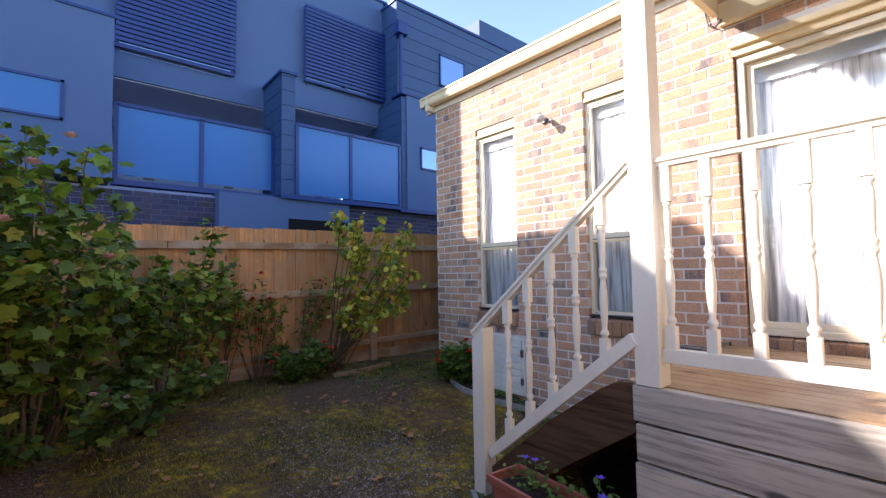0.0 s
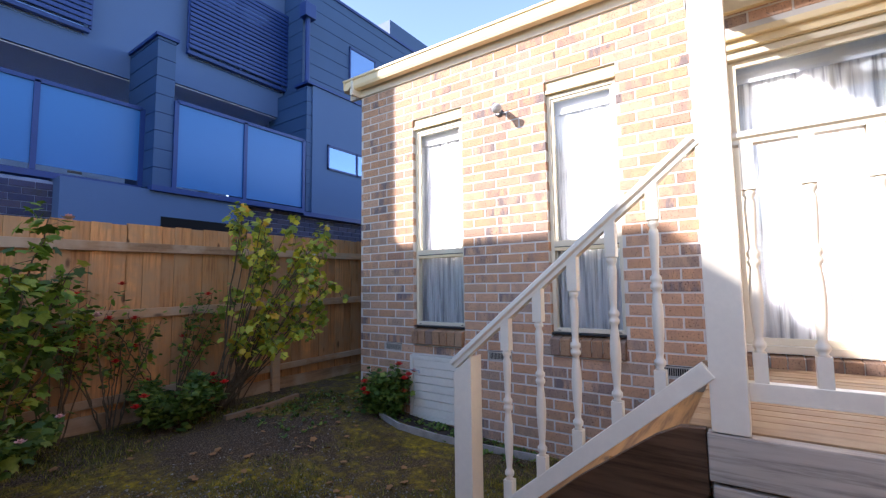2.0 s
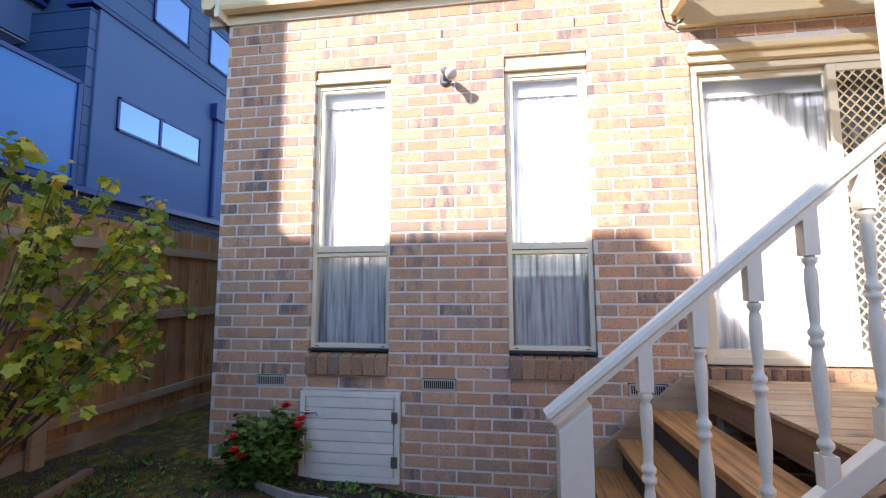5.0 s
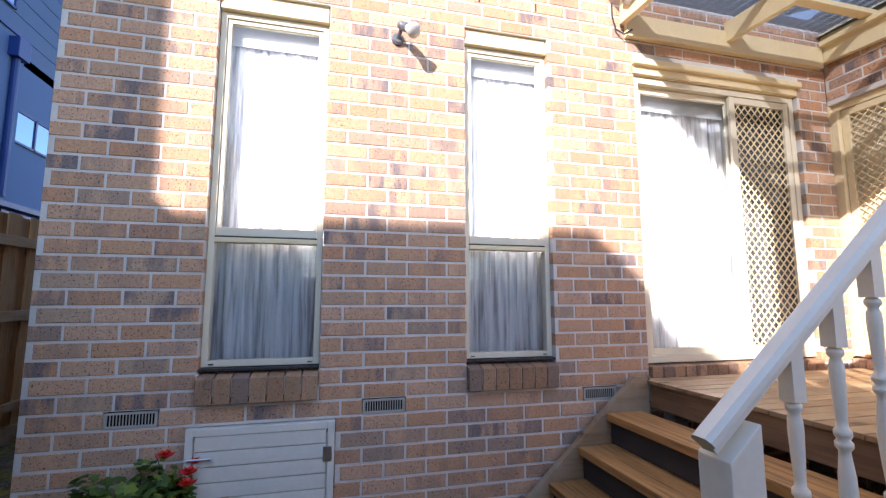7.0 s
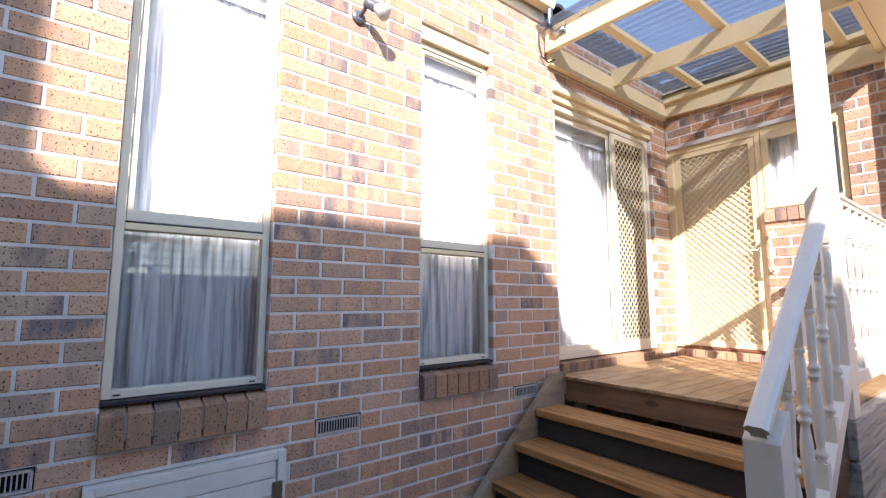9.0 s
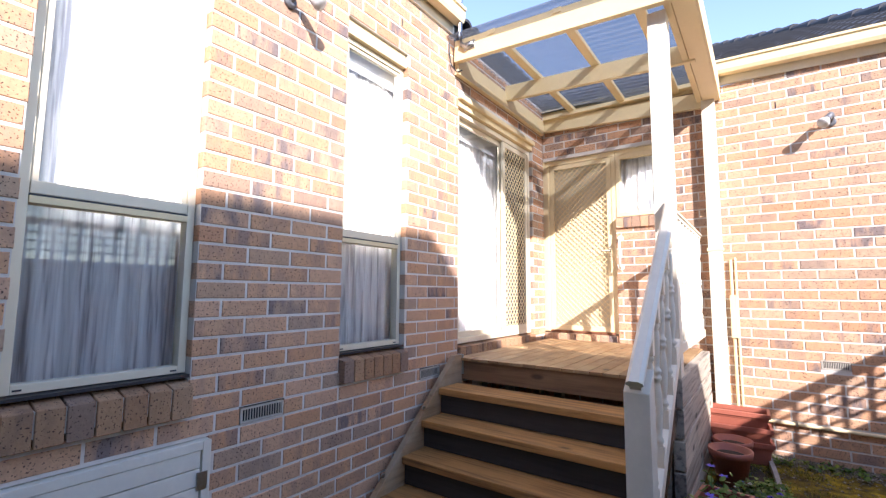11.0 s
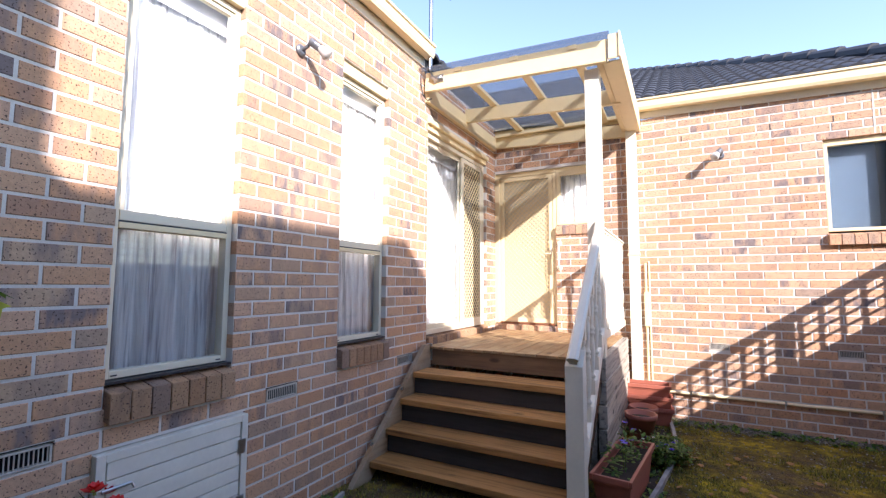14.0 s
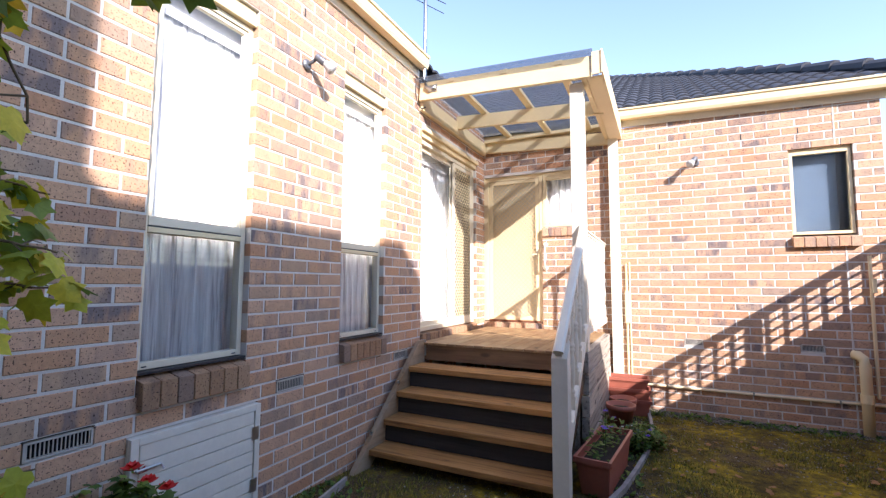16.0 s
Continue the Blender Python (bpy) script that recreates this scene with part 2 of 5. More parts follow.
def leaf_material(name, stops):
    m, nt, b = nodes_of(name)
    rnd = nt.nodes.new("ShaderNodeNewGeometry").outputs["Random Per Island"]
    c = ramp_node(nt, rnd, stops)
    n = noise_node(nt, 60.0, 3)
    c = mixed(nt, 0.4, c, ramp_node(nt, n.outputs[0], [(0.3, (0.6, 0.6, 0.6)), (0.7, (1.25, 1.25, 1.2))]), "MULTIPLY")
    nt.links.new(c, b.inputs["Base Color"])
    b.inputs["Roughness"].default_value = 0.55
    t = nt.nodes.new("ShaderNodeBsdfTranslucent")
    nt.links.new(c, t.inputs[0])
    s = nt.nodes.new("ShaderNodeMixShader")
    s.inputs[0].default_value = 0.35
    nt.links.new(b.outputs[0], s.inputs[1])
    nt.links.new(t.outputs[0], s.inputs[2])
    nt.links.new(s.outputs[0], nt.nodes["Material Output"].inputs[0])
    return m


LEAF_GREEN = leaf_material("leaf_green", [(0.0, (0.045, 0.085, 0.012)), (0.45, (0.12, 0.20, 0.020)), (0.75, (0.22, 0.36, 0.035)), (0.93, (0.32, 0.36, 0.04)), (1.0, (0.45, 0.40, 0.05))])
LEAF_YELLOW = leaf_material("leaf_yellow_green", [(0.0, (0.10, 0.17, 0.03)), (0.35, (0.28, 0.36, 0.04)), (0.7, (0.50, 0.50, 0.045)), (0.93, (0.70, 0.58, 0.05)), (1.0, (0.62, 0.34, 0.03))])
LEAF_DARK = leaf_material("leaf_dark", [(0.0, (0.045, 0.10, 0.018)), (0.6, (0.11, 0.20, 0.03)), (1.0, (0.26, 0.34, 0.06))])
GRASS = leaf_material("grass_blade", [(0.0, (0.05, 0.065, 0.010)), (0.5, (0.14, 0.145, 0.014)), (0.85, (0.32, 0.29, 0.025)), (1.0, (0.48, 0.40, 0.12))])
PINK = plain("pink_petal", (0.85, 0.47, 0.43), 0.6, 0.2, 30.0, 80.0, 0.05)
RED = plain("red_petal", (0.80, 0.025, 0.018), 0.6, 0.3, 30.0, 80.0, 0.05)
WHITEPETAL = plain("white_petal", (0.8, 0.77, 0.7), 0.6, 0.1, 30.0, 80.0, 0.05)
VIOLET = plain("violet_petal", (0.13, 0.08, 0.55), 0.6, 0.2, 30.0, 80.0, 0.05)
DRYLEAF = plain("dry_leaf", (0.40, 0.20, 0.07), 0.8, 0.4, 30.0, 80.0, 0.1)
PEBBLE = leaf_material("pebble", [(0.0, (0.08, 0.07, 0.055)), (0.6, (0.20, 0.18, 0.15)), (1.0, (0.42, 0.39, 0.34))])

m, nt, b = nodes_of("mossy_ground")
n1, n2, n3 = noise_node(nt, 0.9, 5, 0.6), noise_node(nt, 14.0, 5, 0.7), noise_node(nt, 90.0, 3, 0.7)
dirt = ramp_node(nt, n3.outputs[0], [(0.3, (0.022, 0.012, 0.005)), (0.52, (0.075, 0.044, 0.020)), (0.68, (0.31, 0.235, 0.15))])
moss = ramp_node(nt, n2.outputs[0], [(0.3, (0.028, 0.024, 0.004)), (0.5, (0.15, 0.115, 0.005)), (0.72, (0.36, 0.27, 0.008))])
n4 = noise_node(nt, 2.6, 5, 0.65)
moss = mixed(nt, 0.9, moss, ramp_node(nt, n4.outputs[0], [(0.36, (0.30, 0.24, 0.3)), (0.5, (1.0, 0.92, 0.8)), (0.64, (1.75, 1.65, 0.8))]), "MULTIPLY")
mask = nt.nodes.new("ShaderNodeMath")
mask.operation = "ADD"
nt.links.new(n1.outputs[0], mask.inputs[0])
sc2 = nt.nodes.new("ShaderNodeMath")
sc2.operation = "MULTIPLY"
sc2.inputs[1].default_value = 0.35
nt.links.new(n2.outputs[0], sc2.inputs[0])
nt.links.new(sc2.outputs[0], mask.inputs[1])
sepp = nt.nodes.new("ShaderNodeSeparateXYZ")
nt.links.new(nt.nodes.new("ShaderNodeNewGeometry").outputs["Position"], sepp.inputs[0])
patch = nt.nodes.new("ShaderNodeMapRange")
for k, v in enumerate((2.9, 0.9, 0.0, 0.15)):
    patch.inputs[k + 1].default_value = v
nt.links.new(sepp.outputs[1], patch.inputs[0])
mask2 = nt.nodes.new("ShaderNodeMath")
mask2.operation = "ADD"
nt.links.new(mask.outputs[0], mask2.inputs[0])
nt.links.new(patch.outputs[0], mask2.inputs[1])
mask = mask2
c = mixed(nt, ramp_node(nt, mask.outputs[0], [(0.60, (0, 0, 0)), (0.77, (1, 1, 1))]), dirt, moss)
nt.links.new(c, b.inputs["Base Color"])
b.inputs["Roughness"].default_value = 0.97
bumped(nt, b, n3.outputs[0], 0.8, 0.02)
GROUND = m


# ---- builders ----
def box(bm, x0, y0, z0, x1, y1, z1, bevel=0.0):
    lo, hi = (min(x0, x1), min(y0, y1), min(z0, z1)), (max(x0, x1), max(y0, y1), max(z0, z1))
    vs = [bm.verts.new((lo[0] if i < 4 else hi[0], lo[1] if i % 4 < 2 else hi[1], lo[2] if i % 2 == 0 else hi[2])) for i in range(8)]
    fs = [bm.faces.new([vs[i] for i in q]) for q in ((0, 1, 3, 2), (4, 6, 7, 5), (0, 4, 5, 1), (2, 3, 7, 6), (0, 2, 6, 4), (1, 5, 7, 3))]
    if bevel > 0:
        es = {e for f in fs for e in f.edges}
        bmesh.ops.bevel(bm, geom=list(es), offset=bevel, segments=2, profile=0.6, affect="EDGES")
    return vs


def boxed(*args, bevel=0.003):
    bm = bmesh.new()
    box(bm, *args, bevel=bevel)
    return bm


def beam(a, b, wide, high, bevel=0.003, up=(0, 0, 1)):
    """A bar from a to b (centre line), wide across and high along up."""
    bm = bmesh.new()
    a, b = Vector(a), Vector(b)
    d = (b - a)
    w = d.normalized()
    s = w.cross(Vector(up)).normalized()
    u = s.cross(w)
    n = d.length
    box(bm, 0, -wide / 2, -high / 2, n, wide / 2, high / 2, bevel)
    mt = Matrix((w, -s, u)).transposed().to_4x4()
    mt.translation = a
    bmesh.ops.transform(bm, matrix=mt, verts=bm.verts)
    return bm


def tube(points, radius, sides=8, taper=None, bm=None):
    bm = bm or bmesh.new()
    pts = [Vector(p) for p in points]
    rings = []
    for i, p in enumerate(pts):
        d = (pts[min(i + 1, len(pts) - 1)] - pts[max(i - 1, 0)]).normalized()
        s = d.cross(Vector((0.31, 0.17, 0.93)) if abs(d.z) < 0.9 else Vector((1, 0.1, 0))).normalized()
        t = d.cross(s)
        r = radius if taper is None else radius + (taper - radius) * i / (len(pts) - 1)
        rings.append([bm.verts.new(p + r * (math.cos(a) * s + math.sin(a) * t)) for a in (2 * math.pi * k / sides for k in range(sides))])
    for r0, r1 in zip(rings, rings[1:]):
        for k in range(sides):
            bm.faces.new((r0[k], r0[(k + 1) % sides], r1[(k + 1) % sides], r1[k]))
    bm.faces.new(rings[0][::-1])
    bm.faces.new(rings[-1])
    return bm


def lathe(profile, sides=16, bm=None, at=(0, 0, 0)):
    bm = bm or bmesh.new()
    rings = [[bm.verts.new((at[0] + r * math.cos(2 * math.pi * k / sides), at[1] + r * math.sin(2 * math.pi * k / sides), at[2] + z)) for k in range(sides)] for r, z in profile]
    for r0, r1 in zip(rings, rings[1:]):
        for k in range(sides):
            bm.faces.new((r0[k], r0[(k + 1) % sides], r1[(k + 1) % sides], r1[k]))
    bm.faces.new(rings[0][::-1])
    bm.faces.new(rings[-1])
    return bm


def mesh_of(bm, name, material, smooth=False):
    me = bpy.data.meshes.new(name)
    bmesh.ops.recalc_face_normals(bm, faces=bm.faces)
    bm.to_mesh(me)
    bm.free()
    me.materials.append(material)
    if smooth:
        for p in me.polygons:
            p.use_smooth = True
    return me


def part(name, bm, material, parent=None, label="", smooth=False):
    ob = new(name, mesh_of(bm, name, material, smooth))
    if parent is not None:
        ob.parent = parent
    if label:
        ob["label"] = label
    return ob


def thing(name, label, category, at=(0, 0, 0), group="", rz=0):
    ob = new(name)
    ob.empty_display_size = 0.1
    ob.matrix_world = pose(*at, 0, 0, rz)
    return tagged(ob, label, category, group)


def pydata(name, verts, faces, material, parent=None, smooth=False):
    me = bpy.data.meshes.new(name)
    me.from_pydata(verts, [], faces)
    me.materials.append(material)
    me.polygons.foreach_set("use_smooth", [smooth] * len(me.polygons))
    ob = new(name, me)
    if parent is not None:
        ob.parent = parent
    return ob


def structure(name, bm, material, label):
    return tagged(part(name, bm, material), label, "", "", "structure")


COURSE, BASE, MODULE = 0.0845, 0.0147, 0.2385


class BrickWall:
    """A stretcher-bond wall: a mortar slab with openings, and bricks proud of it. u runs along the wall."""

    def __init__(self, name, label, place, u0, u1, z1, openings, phase, mortar=MORTAR):
        self.place, self.u0, self.u1, self.z1, self.openings, self.phase = place, u0, u1, z1, openings, phase
        bm = bmesh.new()
        us = sorted({u0, u1, *(a for o in openings for a in (o[0] - 0.003, o[1] + 0.003))})
        zs = sorted({-0.4, z1, *(a for o in openings for a in (o[2], o[3]))})
        for a, b in zip(us, us[1:]):
            for c, d in zip(zs, zs[1:]):
                um, zm = (a + b) / 2, (c + d) / 2
                if a >= u0 and b <= u1 and not any(o[0] - 0.003 < um < o[1] + 0.003 and o[2] < zm < o[3] for o in openings):
                    box(bm, a, 0.0035, c, b, 0.11, d)
        bmesh.ops.remove_doubles(bm, verts=bm.verts, dist=0.0005)
        bmesh.ops.transform(bm, matrix=place, verts=bm.verts)
        self.wall = structure(name, bm, mortar, label)

    def pieces(self):
        for n in range(-3, int((self.z1 - BASE) / COURSE) + 1):
            z = BASE + n * COURSE
            h = min(COURSE - 0.0125, self.z1 - z)
            if h < 0.02:
                continue
            cut = [(o[0], o[1]) for o in self.openings if o[2] < z + h * 0.5 < o[3]]
            start = self.phase + (MODULE / 2 if n % 2 else 0)
            k = math.floor((self.u0 - start) / MODULE)
            while start + k * MODULE < self.u1:
                spans = [(max(start + k * MODULE + 0.006, self.u0), min(start + (k + 1) * MODULE - 0.006, self.u1))]
                for a, b in cut:
                    spans = [q for s in spans for q in ((s[0], min(s[1], a)), (max(s[0], b), s[1])) if q[1] - q[0] > 0.02]
                for s in spans:
                    if s[1] - s[0] > 0.02:
                        yield s[0], s[1], z + 0.005, h
                k += 1

    def lay(self, near, single, joined, depth=0.1):
        cache, verts, faces, count = {}, [], [], 0
        rng = random.Random(7)
        todo = list(self.pieces())
        for s in todo:
            um, zm = (s[0] + s[1]) / 2, s[2] + s[3] / 2
            e = rng.uniform(-0.0015, 0.0015)
            L, h = s[1] - s[0], s[3]
            c = 0.003
            vs = [(0, depth, 0), (L, depth, 0), (L, depth, h), (0, depth, h), (0, c, 0), (L, c, 0), (L, c, h), (0, c, h), (c, 0, c), (L - c, 0, c), (L - c, 0, h - c), (c, 0, h - c)]
            fc = [(0, 1, 5, 4), (1, 2, 6, 5), (2, 3, 7, 6), (3, 0, 4, 7), (4, 5, 9, 8), (5, 6, 10, 9), (6, 7, 11, 10), (7, 4, 8, 11), (8, 9, 10, 11)]
            if near(um, zm) and count < 300:
                key = (round(L, 3), round(h, 3))
                if key not in cache:
                    me = bpy.data.meshes.new("brick")
                    me.from_pydata(vs, [], fc)
                    me.materials.append(single)
                    cache[key] = me
                ob = new("brick", cache[key])
                ob.matrix_world = self.place @ Matrix.Translation((s[0], e, s[2]))
                ob.parent = self.wall
                count += 1
            else:
                i = len(verts)
                verts += [tuple(self.place @ Vector((x + s[0], y + e, z + s[2]))) for x, y, z in vs]
                faces += [tuple(q + i for q in f) for f in fc]
        return tagged(pydata("brickwork", verts, faces, joined, self.wall), kind="stuff")


# ---- ground ----
def ground_z(x, y):
    s = min(max((y - 2.6) / 3.0, 0.0), 1.0)
    return 0.05 + 0.19 * s * s * (3 - 2 * s)


xs = [-400, -60, -14, -7] + [-5.5 + 0.1 * i for i in range(76)] + [4, 12, 60, 400]
ys = [-400, -60, -12, -3] + [-0.6 + 0.1 * i for i in range(76)] + [8.5, 14, 60, 400]
verts, faces = [], []
for y in ys:
    for x in xs:
        near = -5.4 < x < 2 and -0.5 < y < 6.8
        verts.append((x, y, ground_z(x, y) + (0.018 * noise.noise((x * 1.7, y * 1.7, 0)) + 0.008 * noise.noise((x * 7, y * 7, 3)) if near else -0.01)))
for j in range(len(ys) - 1):
    for i in range(len(xs) - 1):
        k = j * len(xs) + i
        faces.append((k, k + 1, k + 1 + len(xs), k + len(xs)))
tagged(pydata("ground", verts, faces, GROUND, None, True), "mossy ground with bare soil and fine gravel", kind="structure")

# ---- the brick house ----
MAIN = pose(0, 0, 0, 0, 0, -90)          # u = -y, facing -x
WING = pose(0, -0.03, 0, 0, 0, 180)      # u = -x, facing +y
HEAD = BASE + 37 * COURSE
W1, W2, SL = (-4.43, -3.835, 0.93, HEAD), (-3.0, -2.425, 0.93, HEAD), (-1.76, -0.28, 0.885, HEAD - 0.045)
HATCHO = (-4.46, -3.74, 0.16, 0.765)
VENTS_MAIN = [(-4.83, -4.59, 0.7755, 0.86), (-3.60, -3.36, 0.7755, 0.86), (-2.245, -2.005, 0.7755, 0.86)]
wall_east = BrickWall("wall_east", "tan and brown face-brick wall with pale mortar", MAIN, -5.17, 0.03, 3.57, [W1, W2, SL, HATCHO, *VENTS_MAIN], -3.835)
DO, SW = (-0.03, 0.80, 0.885, 2.94), (0.80, 1.37, 2.09, 2.94)
WW = (3.41, 3.93, 1.88, 2.90)
VENTS_WING = [(2.38, 2.57, 0.80, 0.884), (3.42, 3.62, 0.80, 0.884)]
wall_south = BrickWall("wall_south", "tan face-brick wall with pale mortar, partly in lattice shade", WING, 0.0, 4.16, 3.37, [DO, SW, WW, *VENTS_WING], 0.02)
# outer returns and inner shell that close the house
structure("wall_north", boxed(0.012, 5.06, -0.3, 6.0, 5.165, 3.57, bevel=0), BRICK_JOINED, "side brick wall of the house in shade")
structure("wall_west_wing", boxed(-4.155, -6.0, -0.3, -4.05, -0.045, 3.37, bevel=0), BRICK_JOINED, "end brick wall of the wing")
shell = bmesh.new()
for a in ((0.115, -0.135, -0.3, 0.12, 5.05, 0.6), (3.0, -5.0, 0.6, 3.1, 5.05, 3.3), (0.115, 4.95, 0.6, 3.0, 5.05, 3.3), (-4.04, -3.2, 0.6, 3.0, -3.1, 3.3), (-4.04, -3.1, 0.6, -3.94, -0.145, 3.3)):
    box(shell, *a)
structure("wall_inner", shell, INNER, "painted inner walls behind the windows")
inner_floor = bmesh.new()
box(inner_floor, 0.12, -3.1, 0.80, 3.0, 4.95, 0.86)
box(inner_floor, -3.94, -3.1, 0.80, 0.12, -0.145, 0.86)
structure("floor", inner_floor, INNER, "plain indoor floor behind the curtains")
ceil = bmesh.new()
box(ceil, 0.115, -3.1, 3.30, 3.1, 5.05, 3.36)
box(ceil, -4.04, -3.1, 3.30, 0.115, -0.14, 3.36)
structure("ceiling", ceil, INNER, "plain ceiling inside the house")


def frame_bars(parent, name, x0, x1, a0, a1, z0, z1, w, axis, material, bevel=0.003, top=None):
    """Four bars round an opening. axis 0: the opening lies across y at depth x0..x1; axis 1: across x at depth y0..y1."""
    for k, (p, q, r, s) in enumerate(((a0, a0 + w, z0, z1), (a1 - w, a1, z0, z1), (a0 + w, a1 - w, z0, z0 + w), (a0 + w, a1 - w, z1 - (top or w), z1))):
        if axis == 0:
            part(name, boxed(x0, p, r, x1, q, s, bevel=bevel), material, parent)
        else:
            part(name, boxed(p, x0, r, q, x1, s, bevel=bevel), material, parent)


def curtain(parent, axis, depth, a0, a1, z0, z1, seed, gathered=1.0):
    rng = random.Random(seed)
    n, rows = int(abs(a1 - a0) * 140), 6
    ph = [rng.uniform(0, 6.28) for _ in range(4)]
    verts, faces = [], []
    for j in range(rows + 1):
        z = z0 + (z1 - z0) * j / rows
        amp = 0.005 + 0.009 * (1 - j / rows)
        for i in range(n + 1):
            u = a0 + (a1 - a0) * i / n
            s = u - a0
            d = amp * (math.sin(s * 58 * gathered + ph[0] + 0.8 * math.sin(s * 9 + ph[1])) + 0.55 * math.sin(s * 97 + ph[2]) + 0.5 * math.sin(s * 21 + ph[3] + j * 0.12))
            verts.append((depth + d, u, z) if axis == 0 else (u, depth - d, z))
    for j in range(rows):
        for i in range(n):
            k = j * (n + 1) + i
            faces.append((k, k + 1, k + n + 2, k + n + 1))
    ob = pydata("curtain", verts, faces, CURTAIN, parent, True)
    ob["label"] = "gathered white sheer curtain"
    return ob


def pane(parent, bm, material=None):
    ob = part("pane", bm, material or GLASS, parent)
    ob.visible_shadow = False
    return ob


def rowlock(parent, axis, a0, a1, out, back, z0, z1, drop=0.02, seed=1):
    """A sloping brick-on-edge sill of single bricks."""
    n = max(1, round(abs(a1 - a0) / 0.086))
    st = (a1 - a0) / n
    for i in range(n):
        bm = bmesh.new()
        p, q = a0 + st * i + 0.003, a0 + st * (i + 1) - 0.003
        if axis == 0:
            vs = box(bm, -out, p, z0, back, q, z1)
            for v in vs:
                if v.co.x < 0:
                    v.co.z -= drop
        else:
            vs = box(bm, p, -0.03 + out, z0, q, -0.03 - back, z1)
            for v in vs:
                if v.co.y > -0.03 + out - 0.001:
                    v.co.z -= drop
        bmesh.ops.bevel(bm, geom=list(bm.edges), offset=0.0025, segments=1, affect="EDGES")
        # sunlight on the wing sills is put into colour: paler brick than east sills
        part("sill_brick", bm, SILL_BRICK if axis == 0 else BRICK, parent)
    bm = bmesh.new()
    if axis == 0:
        box(bm, -out + 0.012, a0 + 0.012, z0 + 0.004, back, a1 - 0.012, z1 - drop - 0.004)
    else:
        box(bm, a0 + 0.012, -0.03 + out - 0.012, z0 + 0.004, a1 - 0.012, -0.03 - back, z1 - drop - 0.012)
    if axis == 0:
        box(bm, 0.012, a0 - 0.03, z0 + 0.003, back - 0.001, a0 + 0.002, z1 - 0.006)
        box(bm, 0.012, a1 - 0.002, z0 + 0.003, back - 0.001, a1 + 0.03, z1 - 0.006)
    part("sill_mortar", bm, MORTAR, parent)


def tall_window(name, y0, y1, seed):
    w = structure(name, boxed(0.025, y0 + 0.004, 3.075, 0.10, y1 - 0.004, HEAD - 0.003), CREAM, "tall two-part cream aluminium window with white sheer curtains")
    part("head_bead", boxed(0.012, y0 + 0.004, 3.035, 0.10, y1 - 0.004, 3.068), CREAM, w)
    a, b = y0 + 0.001, y1 - 0.001
    frame_bars(w, "window_frame", 0.045, 0.105, a, b, 1.05, 3.03, 0.032, 0, ALU)
    part("rail", boxed(0.040, a + 0.032, 1.708, 0.105, b - 0.032, 1.735), CREAM, w)
    part("rail_seal", boxed(0.043, a + 0.032, 1.736, 0.10, b - 0.032, 1.742, bevel=0), BLACK, w)
    frame_bars(w, "sash", 0.055, 0.085, a + 0.034, b - 0.034, 1.752, 2.995, 0.022, 0, ALU, 0.002)
    part("sash_rail", boxed(0.044, a + 0.034, 1.743, 0.054, b - 0.034, 1.79), ALU, w)
    pane(w, boxed(0.068, a + 0.05, 1.78, 0.072, b - 0.05, 2.98, bevel=0))
    pane(w, boxed(0.078, a + 0.03, 1.075, 0.082, b - 0.03, 1.72, bevel=0))
    part("flashing", boxed(0.002, a, 1.034, 0.10, b, 1.046, bevel=0), BLACK, w, "dark flashing under the frame")
    for yy in (a + 0.05, b - 0.05):
        part("drain_slot", boxed(0.042, yy - 0.012, 1.06, 0.046, yy + 0.012, 1.066, bevel=0), BLACK, w)
    part("valance", boxed(0.122, a - 0.05, 2.875, 0.126, b + 0.05, 3.04, bevel=0), HEADING, w, "plain white curtain heading")
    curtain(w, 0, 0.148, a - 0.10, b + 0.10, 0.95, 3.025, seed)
    rowlock(w, 0, y0, y1, 0.045, 0.08, 0.905, 1.032, 0.03)
    return w


tall_window("window_1", 3.835, 4.43, 3)
tall_window("window_2", 2.425, 3.0, 8)


